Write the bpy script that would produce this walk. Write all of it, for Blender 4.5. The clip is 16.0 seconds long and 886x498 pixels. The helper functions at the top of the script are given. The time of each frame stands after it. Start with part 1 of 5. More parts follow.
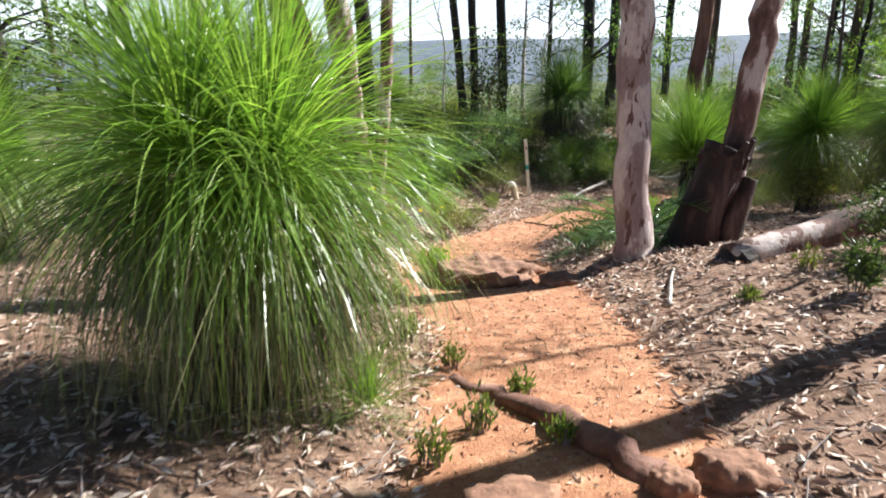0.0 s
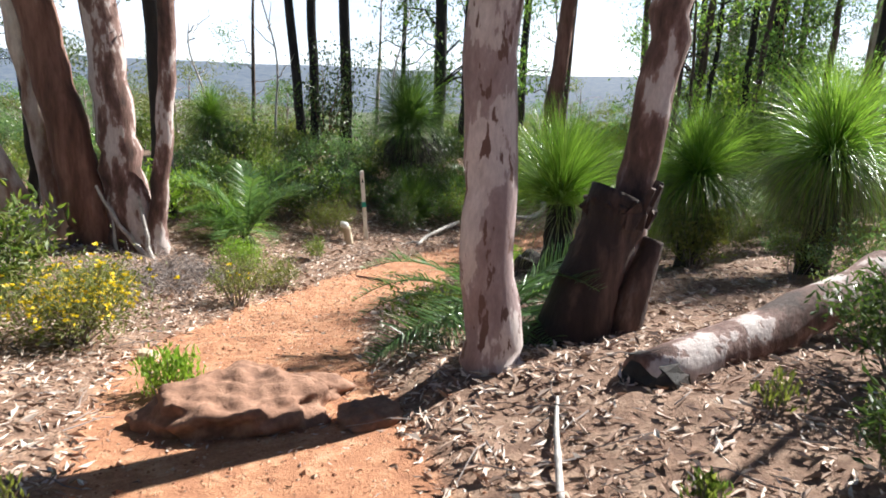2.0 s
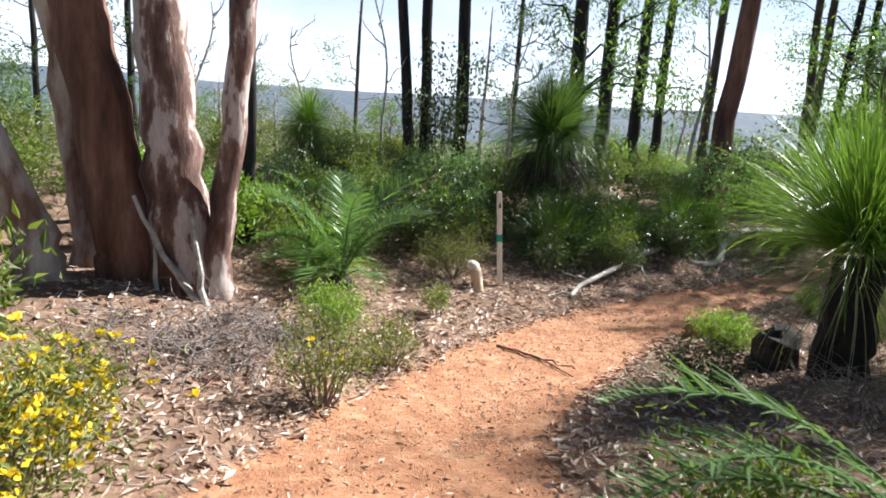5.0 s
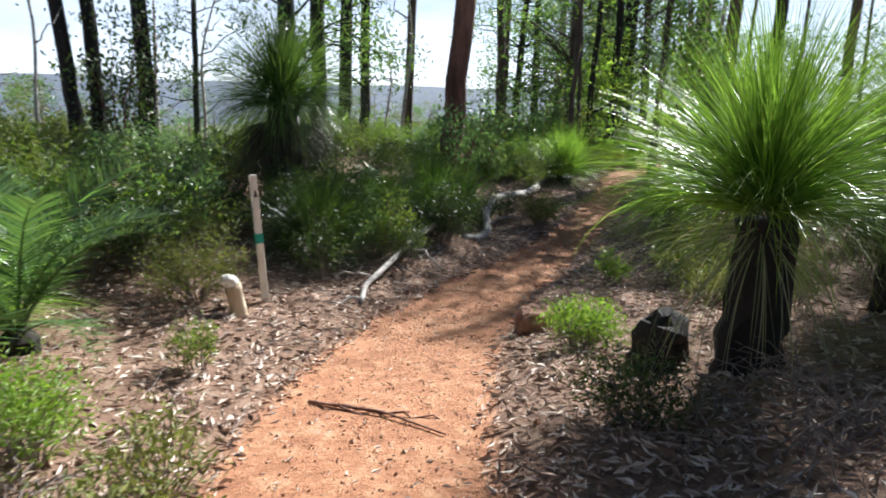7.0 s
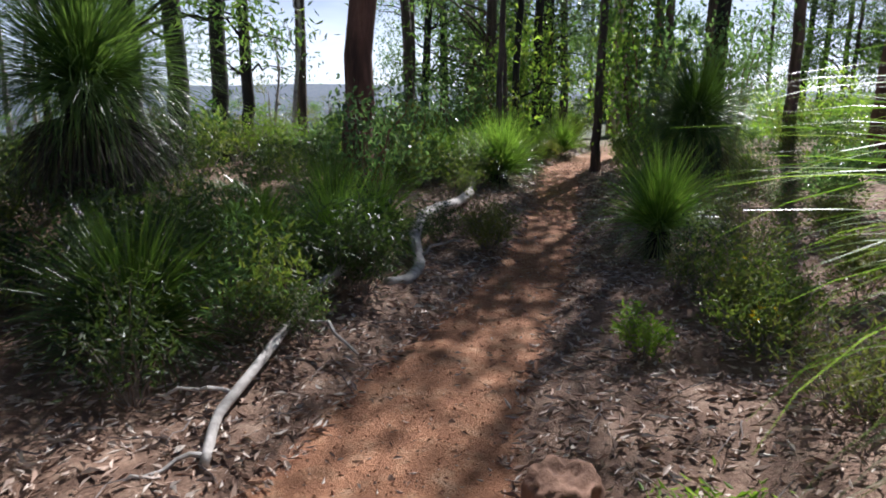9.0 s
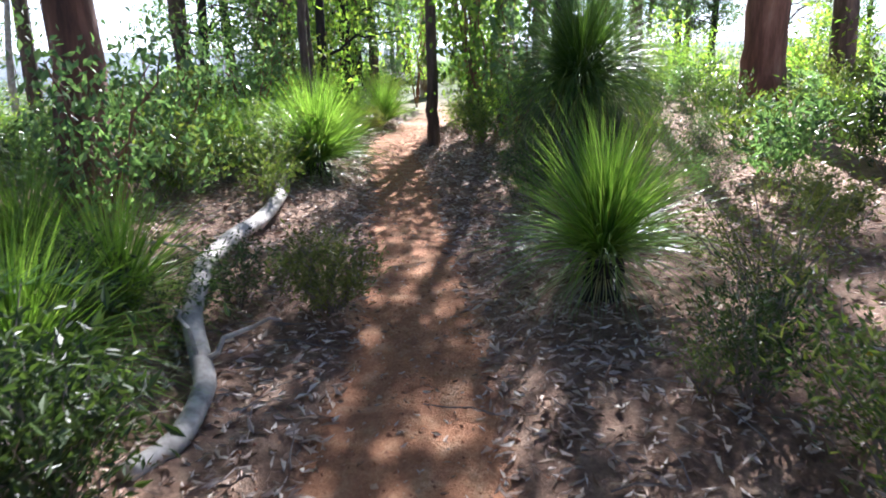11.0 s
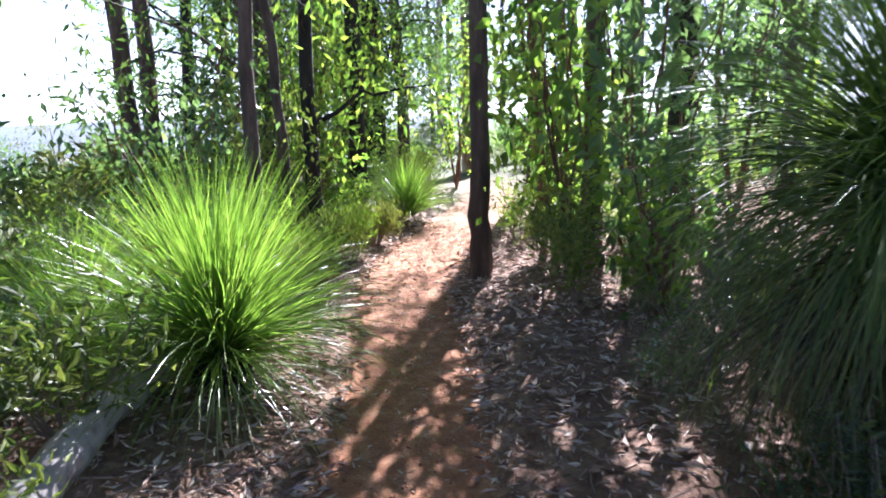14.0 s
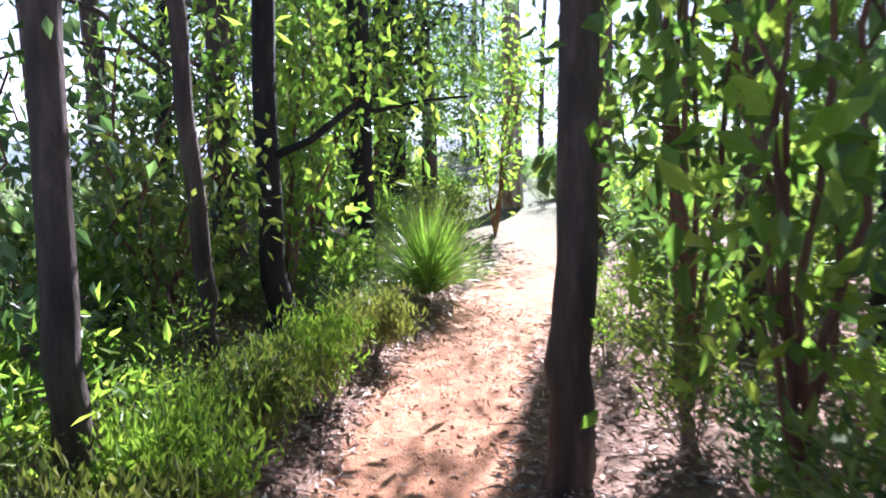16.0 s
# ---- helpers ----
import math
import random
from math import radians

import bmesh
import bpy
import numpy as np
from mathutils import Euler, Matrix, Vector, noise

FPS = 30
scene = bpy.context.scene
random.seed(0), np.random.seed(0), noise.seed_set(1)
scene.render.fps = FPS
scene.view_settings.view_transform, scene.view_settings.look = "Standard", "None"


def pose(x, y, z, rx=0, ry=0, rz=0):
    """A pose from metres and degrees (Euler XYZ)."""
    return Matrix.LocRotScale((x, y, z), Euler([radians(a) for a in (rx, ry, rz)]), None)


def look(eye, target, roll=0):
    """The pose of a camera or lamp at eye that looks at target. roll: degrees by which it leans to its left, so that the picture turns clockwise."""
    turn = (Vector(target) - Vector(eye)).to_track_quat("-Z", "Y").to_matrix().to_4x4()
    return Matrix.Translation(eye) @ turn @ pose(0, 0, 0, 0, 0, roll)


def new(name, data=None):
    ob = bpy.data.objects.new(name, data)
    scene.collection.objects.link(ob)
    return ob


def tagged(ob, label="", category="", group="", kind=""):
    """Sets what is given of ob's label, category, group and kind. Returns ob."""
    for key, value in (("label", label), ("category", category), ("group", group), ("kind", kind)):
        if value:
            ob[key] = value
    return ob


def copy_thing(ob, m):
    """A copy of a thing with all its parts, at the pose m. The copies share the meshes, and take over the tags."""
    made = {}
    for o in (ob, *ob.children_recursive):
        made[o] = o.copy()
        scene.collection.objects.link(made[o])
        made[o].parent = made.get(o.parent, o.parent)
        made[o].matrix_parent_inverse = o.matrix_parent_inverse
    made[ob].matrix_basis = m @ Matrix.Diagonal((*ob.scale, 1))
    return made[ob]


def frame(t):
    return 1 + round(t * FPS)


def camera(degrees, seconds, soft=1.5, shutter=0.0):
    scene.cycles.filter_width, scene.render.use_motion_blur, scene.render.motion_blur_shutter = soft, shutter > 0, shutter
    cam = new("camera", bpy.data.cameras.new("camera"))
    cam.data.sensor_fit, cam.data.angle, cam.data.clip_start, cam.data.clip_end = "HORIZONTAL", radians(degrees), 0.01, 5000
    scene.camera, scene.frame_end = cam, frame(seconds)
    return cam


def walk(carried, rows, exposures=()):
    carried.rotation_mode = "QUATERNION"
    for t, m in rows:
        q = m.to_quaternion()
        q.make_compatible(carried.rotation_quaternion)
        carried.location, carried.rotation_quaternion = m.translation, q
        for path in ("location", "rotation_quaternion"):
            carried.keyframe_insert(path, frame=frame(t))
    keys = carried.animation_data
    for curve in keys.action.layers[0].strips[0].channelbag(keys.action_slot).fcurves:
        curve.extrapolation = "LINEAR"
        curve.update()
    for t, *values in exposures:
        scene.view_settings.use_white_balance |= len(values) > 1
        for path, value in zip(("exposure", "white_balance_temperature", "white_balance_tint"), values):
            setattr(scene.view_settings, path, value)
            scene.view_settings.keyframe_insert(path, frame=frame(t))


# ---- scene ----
cam = camera(65.8, 16.0, soft=1.8, shutter=0.2)
METRES, EYE, TILT, LEAN, TURN = 19.0, 1.55, -16.5, 0.5, 0.0
ROWS = [
    (0.0, 0.0, 0.0, 0.0, -0.0, 0.0, 0.0),
    (0.5, 0.005, 0.0289, 0.0068, -2.68, 1.8, 0.86),
    (1.0, 0.0067, 0.0591, 0.0095, -5.65, 1.6, -0.01),
    (1.5, 0.0203, 0.0851, 0.0143, -9.99, 0.44, 0.79),
    (2.0, 0.0296, 0.1084, 0.02, -11.69, 2.25, 0.24),
    (2.5, 0.0329, 0.1284, 0.0233, -9.17, 1.76, -0.35),
    (3.0, 0.0396, 0.1502, 0.0275, -2.07, 0.87, -1.26),
    (3.5, 0.0412, 0.1739, 0.0301, 0.32, 3.95, -2.14),
    (6.0, 0.0003, 0.2892, 0.0436, -12.57, 4.26, -0.32),
    (6.5, -0.0015, 0.3116, 0.0482, -20.3, 2.27, 4.59),
    (7.0, 0.0056, 0.3356, 0.0508, -29.26, 2.08, 5.53),
    (7.5, 0.0204, 0.3651, 0.0571, -35.23, 0.5, 7.9),
    (8.0, 0.0361, 0.3938, 0.063, -31.01, 5.81, 7.45),
    (8.5, 0.0551, 0.4229, 0.0697, -33.37, 4.56, 7.83),
    (9.0, 0.0719, 0.4504, 0.0761, -36.83, 0.75, 9.3),
    (11.5, 0.1883, 0.5769, 0.1093, -54.79, -5.48, 15.03),
    (12.0, 0.2193, 0.5948, 0.1139, -54.85, -4.37, 15.62),
    (12.5, 0.2511, 0.6115, 0.1217, -54.98, -2.52, 15.28),
    (13.0, 0.279, 0.6333, 0.1283, -50.72, 3.2, 14.65),
    (13.5, 0.3084, 0.6556, 0.136, -51.37, 2.55, 14.35),
    (14.0, 0.3339, 0.6806, 0.1421, -49.49, 0.59, 13.85),
    (14.5, 0.3647, 0.7011, 0.1502, -49.65, -2.4, 14.52),
    (15.0, 0.3921, 0.724, 0.1585, -48.82, -0.55, 13.66),
    (15.5, 0.4206, 0.7461, 0.1672, -50.64, 0.66, 13.24),
    (16.0, 0.4463, 0.7728, 0.1751, -47.19, 2.91, 12.31),
]
walk(cam, [(t, pose(0, 0, EYE, TILT, LEAN, TURN) @ pose(METRES * x, METRES * y, METRES * z, 90 + pitch, roll, yaw)) for t, x, y, z, yaw, pitch, roll in ROWS],
     exposures=[(0.0, 1.5, 6200, 8), (6.5, 1.45, 6100, 8), (7.2, 1.3, 6000, 8), (8.5, 1.0, 5900, 9), (9.2, 1.0, 5900, 14), (11.5, 2.5, 5700, 14), (13.5, 2.5, 5600, 20), (16.0, 2.45, 5500, 24)])

# ---- world, sun ----
SUN_AZ, SUN_EL = 63.0, 40.0   # degrees from +y towards +x; height
world = bpy.data.worlds.new("sky")
scene.world = world
world.use_nodes = True
wt = world.node_tree
sky = wt.nodes.new("ShaderNodeTexSky")
sky.sky_type = "NISHITA"
sky.sun_disc = False
sky.sun_elevation, sky.sun_rotation = radians(SUN_EL), radians(SUN_AZ)
sky.air_density, sky.dust_density, sky.ozone_density = 0.4, 0.4, 1.0
wt.nodes["Background"].inputs["Strength"].default_value = 0.05
veil = wt.nodes.new("ShaderNodeTexNoise")   # thin high cloud
veil.inputs["Scale"].default_value, veil.inputs["Detail"].default_value, veil.inputs["Roughness"].default_value = 2.2, 5.0, 0.6
spread = wt.nodes.new("ShaderNodeMapping")
spread.inputs["Scale"].default_value = (1, 1, 3.5)
wt.links.new(wt.nodes.new("ShaderNodeTexCoord").outputs["Generated"], spread.inputs[0])
wt.links.new(spread.outputs[0], veil.inputs["Vector"])
thick = wt.nodes.new("ShaderNodeMapRange")
thick.inputs[1].default_value, thick.inputs[2].default_value, thick.inputs[3].default_value, thick.inputs[4].default_value = 0.3, 0.7, 0.3, 0.85
wt.links.new(veil.outputs[0], thick.inputs[0])
rise = wt.nodes.new("ShaderNodeSeparateXYZ")
wt.links.new(wt.nodes["Texture Coordinate"].outputs["Generated"], rise.inputs[0])
low_sky = wt.nodes.new("ShaderNodeMapRange")   # the veil looks denser towards the horizon
low_sky.inputs[1].default_value, low_sky.inputs[2].default_value, low_sky.inputs[3].default_value, low_sky.inputs[4].default_value = 0.0, 0.24, 1.0, 0.0
wt.links.new(rise.outputs[2], low_sky.inputs[0])
dense = wt.nodes.new("ShaderNodeMath")
dense.operation = "MULTIPLY"
wt.links.new(thick.outputs[0], dense.inputs[0])
wt.links.new(low_sky.outputs[0], dense.inputs[1])
cloud = wt.nodes.new("ShaderNodeMix")
cloud.data_type = "RGBA"
cloud.inputs[7].default_value = (17.0, 17.4, 18.0, 1)
wt.links.new(dense.outputs[0], cloud.inputs[0])
wt.links.new(sky.outputs[0], cloud.inputs[6])
wt.links.new(cloud.outputs[2], wt.nodes["Background"].inputs[0])
lamp = bpy.data.lights.new("sun", "SUN")
lamp.energy, lamp.angle, lamp.color = 5.0, radians(0.6), (1.0, 0.95, 0.88)
sun = new("sun", lamp)
to_sun = Vector((math.sin(radians(SUN_AZ)) * math.cos(radians(SUN_EL)), math.cos(radians(SUN_AZ)) * math.cos(radians(SUN_EL)), math.sin(radians(SUN_EL))))
sun.matrix_world = look(to_sun * 60, (0, 0, 0))

rng = np.random.default_rng(7)


# ---- materials ----
def material(name, rough=0.8):
    m = bpy.data.materials.new(name)
    m.use_nodes = True
    n = m.node_tree.nodes
    b = n["Principled BSDF"]
    b.inputs["Roughness"].default_value = rough
    return m, m.node_tree, b


def noise_node(nt, scale, detail=4.0, rough=0.6, coords=None, stretch=None):
    t = nt.nodes.new("ShaderNodeTexNoise")
    t.inputs["Scale"].default_value, t.inputs["Detail"].default_value, t.inputs["Roughness"].default_value = scale, detail, rough
    if coords is not None:
        src = coords
        if stretch:
            mp = nt.nodes.new("ShaderNodeMapping")
            mp.inputs["Scale"].default_value = stretch
            nt.links.new(coords, mp.inputs[0])
            src = mp.outputs[0]
        nt.links.new(src, t.inputs["Vector"])
    return t


def ramp(nt, src, stops):
    r = nt.nodes.new("ShaderNodeValToRGB")
    e = r.color_ramp.elements
    while len(e) < len(stops):
        e.new(0.5)
    for el, (p, c) in zip(e, stops):
        el.position, el.color = p, (*c, 1)
    nt.links.new(src, r.inputs[0])
    return r


def mix(nt, fac, a, b, kind="MIX"):
    m = nt.nodes.new("ShaderNodeMix")
    m.data_type, m.blend_type = "RGBA", kind
    for s, v in ((m.inputs[0], fac), (m.inputs[6], a), (m.inputs[7], b)):
        if isinstance(v, bpy.types.NodeSocket):
            nt.links.new(v, s)
        elif isinstance(v, (int, float)):
            s.default_value = v
        else:
            s.default_value = (*v, 1)
    return m.outputs[2]


def bump(nt, b, src, strength, dist):
    n = nt.nodes.new("ShaderNodeBump")
    n.inputs["Strength"].default_value, n.inputs["Distance"].default_value = strength, dist
    nt.links.new(src, n.inputs["Height"])
    nt.links.new(n.outputs[0], b.inputs["Normal"])


def place(nt):
    return nt.nodes.new("ShaderNodeNewGeometry").outputs["Position"]


def leaf_material(name, cols, thin=0.35, rough=0.45, glow=1.5):
    """Foliage: colour varies from blade to blade; thin leaves let light through."""
    m, nt, b = material(name, rough)
    isl = nt.nodes.new("ShaderNodeNewGeometry").outputs["Random Per Island"]
    c = ramp(nt, isl, [(i / (len(cols) - 1), k) for i, k in enumerate(cols)])
    patch = noise_node(nt, 1.7, 3, coords=place(nt))
    tone = ramp(nt, patch.outputs[0], [(0.3, (0.68, 0.68, 0.62)), (0.7, (1.22, 1.2, 1.0))])
    col = mix(nt, 1.0, c.outputs[0], tone.outputs[0], "MULTIPLY")
    nt.links.new(col, b.inputs["Base Color"])
    tr = nt.nodes.new("ShaderNodeBsdfTranslucent")
    nt.links.new(mix(nt, 1.0, col, (glow, glow * 1.05, glow * 0.55), "MULTIPLY"), tr.inputs[0])
    ms = nt.nodes.new("ShaderNodeMixShader")
    ms.inputs[0].default_value = thin
    nt.links.new(b.outputs[0], ms.inputs[1])
    nt.links.new(tr.outputs[0], ms.inputs[2])
    nt.links.new(ms.outputs[0], nt.nodes["Material Output"].inputs[0])
    return m


def bark_material(name, base, stops, scale=6.0, stretch=(1, 1, 0.3), relief=0.012, rough=0.85, spots=False):
    m, nt, b = material(name, rough)
    oc = nt.nodes.new("ShaderNodeTexCoord").outputs["Object"]
    big = noise_node(nt, scale, 5, 0.62, oc, stretch)
    fine = noise_node(nt, scale * 9, 4, 0.7, oc, stretch)
    c = ramp(nt, big.outputs[0], stops)
    col = mix(nt, 0.55, c.outputs[0], ramp(nt, fine.outputs[0], [(0.25, (0.55, 0.52, 0.5)), (0.75, (1.3, 1.28, 1.25))]).outputs[0], "MULTIPLY")
    if spots:
        old = noise_node(nt, 17, 4, 0.55, oc, (1, 1, 0.3))
        flake = ramp(nt, old.outputs[0], [(0.6, (0, 0, 0)), (0.62, (1, 1, 1))])
        col = mix(nt, flake.outputs[0], col, (0.13, 0.07, 0.055))
    nt.links.new(col, b.inputs["Base Color"])
    h = mix(nt, 0.45, c.outputs[0], fine.outputs[0])
    bump(nt, b, h, 0.9, relief)
    return m


def plain(name, cols, scale=20.0, rough=0.8, relief=0.003, stretch=None):
    m, nt, b = material(name, rough)
    oc = nt.nodes.new("ShaderNodeTexCoord").outputs["Object"]
    t = noise_node(nt, scale, 5, 0.65, oc, stretch)
    c = ramp(nt, t.outputs[0], [(0.25 + 0.5 * i / max(1, len(cols) - 1), k) for i, k in enumerate(cols)])
    nt.links.new(c.outputs[0], b.inputs["Base Color"])
    bump(nt, b, t.outputs[0], 0.7, relief)
    return m


def scatter_material(name, cols, rough=0.75):
    m, nt, b = material(name, rough)
    isl = nt.nodes.new("ShaderNodeNewGeometry").outputs["Random Per Island"]
    c = ramp(nt, isl, [(i / (len(cols) - 1), k) for i, k in enumerate(cols)])
    t = noise_node(nt, 90, 3, coords=place(nt))
    nt.links.new(mix(nt, 0.5, c.outputs[0], ramp(nt, t.outputs[0], [(0.3, (0.6, 0.58, 0.55)), (0.7, (1.2, 1.2, 1.2))]).outputs[0], "MULTIPLY"), b.inputs["Base Color"])
    return m


def ground_material():
    m, nt, b = material("red_earth_and_litter", 0.95)
    pos = place(nt)
    path = nt.nodes.new("ShaderNodeAttribute")
    path.attribute_name = "trodden"
    far = nt.nodes.new("ShaderNodeAttribute")
    far.attribute_name = "distant"
    big, mid, fine = noise_node(nt, 1.3, 4, coords=pos), noise_node(nt, 9, 5, 0.65, pos), noise_node(nt, 70, 5, 0.7, pos)
    dirt = ramp(nt, mid.outputs[0], [(0.25, (0.26, 0.108, 0.055)), (0.5, (0.42, 0.195, 0.1)), (0.62, (0.5, 0.275, 0.155)), (0.76, (0.58, 0.38, 0.25))])
    dirt2 = mix(nt, 0.65, dirt.outputs[0], ramp(nt, fine.outputs[0], [(0.3, (0.55, 0.5, 0.46)), (0.55, (1.0, 1.0, 1.0)), (0.75, (1.45, 1.4, 1.35))]).outputs[0], "MULTIPLY")
    soil = ramp(nt, mid.outputs[0], [(0.3, (0.1, 0.055, 0.036)), (0.5, (0.22, 0.135, 0.092)), (0.72, (0.36, 0.26, 0.19))])
    soil2 = mix(nt, 0.7, soil.outputs[0], ramp(nt, fine.outputs[0], [(0.3, (0.45, 0.42, 0.4)), (0.7, (1.5, 1.45, 1.4))]).outputs[0], "MULTIPLY")
    edge = nt.nodes.new("ShaderNodeMath")
    edge.operation = "MULTIPLY_ADD"
    edge.inputs[1].default_value = 0.55
    nt.links.new(mid.outputs[0], edge.inputs[0])
    nt.links.new(path.outputs["Fac"], edge.inputs[2])
    mask = ramp(nt, edge.outputs[0], [(0.5, (0, 0, 0)), (0.85, (1, 1, 1))])
    near = mix(nt, mask.outputs[0], soil2, dirt2)
    scrub = ramp(nt, noise_node(nt, 0.35, 6, 0.7, pos).outputs[0], [(0.3, (0.035, 0.05, 0.022)), (0.55, (0.09, 0.105, 0.05)), (0.75, (0.17, 0.16, 0.09))])
    nt.links.new(mix(nt, far.outputs["Fac"], near, scrub.outputs[0]), b.inputs["Base Color"])
    h = mix(nt, 0.5, mid.outputs[0], fine.outputs[0])
    bump(nt, b, h, 0.9, 0.03)
    return m


M_ground = ground_material()
M_gum = bark_material("smooth_gum_bark", None, [(0.36, (0.24, 0.17, 0.165)), (0.5, (0.33, 0.25, 0.245)), (0.515, (0.5, 0.43, 0.41)), (0.62, (0.56, 0.49, 0.47)), (0.72, (0.68, 0.62, 0.59))], 5.0, (1, 1, 0.38), 0.01, spots=True)
M_gum_pale = bark_material("pale_flaking_bark", None, [(0.3, (0.13, 0.07, 0.05)), (0.42, (0.26, 0.15, 0.11)), (0.5, (0.42, 0.33, 0.28)), (0.62, (0.6, 0.53, 0.47)), (0.78, (0.68, 0.62, 0.56))], 4.5, (1, 1, 0.3), 0.014)
M_gum_red = bark_material("red_brown_bark", None, [(0.3, (0.045, 0.022, 0.016)), (0.45, (0.14, 0.065, 0.045)), (0.6, (0.25, 0.13, 0.095)), (0.75, (0.36, 0.25, 0.2))], 5, (1, 1, 0.18), 0.02)
M_mottle = bark_material("mottled_dark_red_bark", None, [(0.34, (0.045, 0.025, 0.02)), (0.47, (0.14, 0.075, 0.06)), (0.53, (0.25, 0.16, 0.14)), (0.545, (0.45, 0.38, 0.36)), (0.7, (0.58, 0.52, 0.5))], 5.5, (1, 1, 0.33), 0.015)
M_butt = bark_material("charred_red_bark", None, [(0.3, (0.012, 0.008, 0.007)), (0.5, (0.035, 0.02, 0.017)), (0.62, (0.11, 0.065, 0.053)), (0.78, (0.26, 0.19, 0.165))], 6, (1, 1, 0.22), 0.025)
M_char = bark_material("fire_blackened_bark", None, [(0.3, (0.008, 0.007, 0.007)), (0.55, (0.02, 0.017, 0.016)), (0.72, (0.06, 0.045, 0.038)), (0.85, (0.16, 0.12, 0.1))], 9, (1, 1, 0.22), 0.02)
M_trunk = bark_material("grey_brown_bark", None, [(0.3, (0.03, 0.022, 0.018)), (0.5, (0.085, 0.06, 0.05)), (0.7, (0.19, 0.14, 0.12))], 9, (1, 1, 0.2), 0.015)
M_dead = plain("bleached_dead_wood", [(0.17, 0.15, 0.135), (0.41, 0.38, 0.35), (0.63, 0.6, 0.57)], 12, 0.85, 0.01)
M_stone = plain("brown_laterite", [(0.11, 0.055, 0.035), (0.23, 0.12, 0.075), (0.36, 0.21, 0.14)], 14, 0.9, 0.02)
M_needle = leaf_material("grass_tree_needles", [(0.075, 0.14, 0.028), (0.13, 0.235, 0.045), (0.19, 0.32, 0.065), (0.25, 0.35, 0.1)], 0.45, 0.34, 1.75)
M_needle_old = leaf_material("drooping_old_needles", [(0.06, 0.09, 0.03), (0.11, 0.15, 0.05), (0.17, 0.19, 0.08), (0.3, 0.28, 0.17)], 0.25, 0.35, 1.2)
M_needle_pale = leaf_material("pale_dry_needles", [(0.16, 0.17, 0.1), (0.28, 0.29, 0.19), (0.42, 0.42, 0.32)], 0.2, 0.3, 1.2)
M_needle_mid = leaf_material("grey_green_needles", [(0.05, 0.1, 0.03), (0.1, 0.17, 0.05), (0.15, 0.23, 0.08)], 0.4, 0.33, 1.7)
# darker copy of the needles, with shade put into the colour
M_needle_shade = leaf_material("green_needles_painted_shade", [(0.04, 0.08, 0.02), (0.07, 0.13, 0.03), (0.11, 0.18, 0.04)], 0.35, 0.35, 1.5)
M_thatch = leaf_material("dead_thatch", [(0.015, 0.011, 0.009), (0.04, 0.03, 0.022), (0.12, 0.09, 0.065)], 0.05, 0.75, 1.0)
M_gumleaf = leaf_material("gum_leaves", [(0.035, 0.075, 0.028), (0.065, 0.125, 0.042), (0.1, 0.17, 0.055), (0.15, 0.21, 0.07)], 0.45, 0.35, 1.9)
M_younggum = leaf_material("young_yellow_green_leaves", [(0.06, 0.12, 0.03), (0.12, 0.21, 0.045), (0.18, 0.28, 0.06), (0.28, 0.35, 0.08)], 0.55, 0.38, 2.1)
M_bluegum = leaf_material("blue_green_leaves", [(0.06, 0.115, 0.06), (0.11, 0.19, 0.1), (0.17, 0.26, 0.14)], 0.42, 0.33, 1.8)
M_shrub = leaf_material("shrub_leaves", [(0.06, 0.1, 0.025), (0.11, 0.17, 0.04), (0.17, 0.22, 0.06), (0.22, 0.25, 0.08)], 0.35, 0.5, 1.5)
M_bright = leaf_material("bright_shrub_leaves", [(0.12, 0.21, 0.03), (0.19, 0.31, 0.05), (0.26, 0.36, 0.08)], 0.4, 0.5, 1.5)
M_heath = leaf_material("heath_leaves", [(0.1, 0.13, 0.04), (0.17, 0.2, 0.06), (0.25, 0.26, 0.09)], 0.3, 0.6, 1.3)
# leaf green darkened to carry the shade of undergrowth and thick foliage
M_shade_leaf = leaf_material("shade_dark_undergrowth_leaves", [(0.03, 0.055, 0.02), (0.05, 0.085, 0.028), (0.08, 0.12, 0.04)], 0.3, 0.4, 1.5)
M_frond = leaf_material("cycad_leaflets", [(0.07, 0.14, 0.055), (0.11, 0.2, 0.08), (0.16, 0.25, 0.11)], 0.3, 0.3, 1.5)
M_flower = leaf_material("yellow_petals", [(0.75, 0.55, 0.02), (0.85, 0.68, 0.04)], 0.3, 0.5, 1.0)
M_litter = scatter_material("fallen_leaves", [(0.17, 0.095, 0.06), (0.34, 0.22, 0.16), (0.5, 0.37, 0.29), (0.64, 0.53, 0.45), (0.76, 0.68, 0.6)])
M_pebble = scatter_material("red_gravel", [(0.22, 0.09, 0.05), (0.38, 0.18, 0.1), (0.5, 0.28, 0.17), (0.58, 0.42, 0.31)], 0.9)
M_twig = plain("grey_twigs", [(0.14, 0.11, 0.1), (0.3, 0.26, 0.24)], 30, 0.85, 0.002)
M_post = plain("weathered_white_paint", [(0.5, 0.48, 0.43), (0.72, 0.7, 0.65), (0.8, 0.79, 0.75)], 25, 0.6, 0.002, (1, 1, 0.3))
M_band = plain("teal_paint", [(0.0, 0.25, 0.2), (0.01, 0.36, 0.29)], 20, 0.5, 0.001)
M_black = plain("black_paint", [(0.02, 0.02, 0.02), (0.05, 0.05, 0.05)], 20, 0.6, 0.001)
M_stump = plain("cut_timber", [(0.3, 0.22, 0.14), (0.5, 0.4, 0.28), (0.62, 0.53, 0.4)], 18, 0.8, 0.004, (1, 1, 0.2))


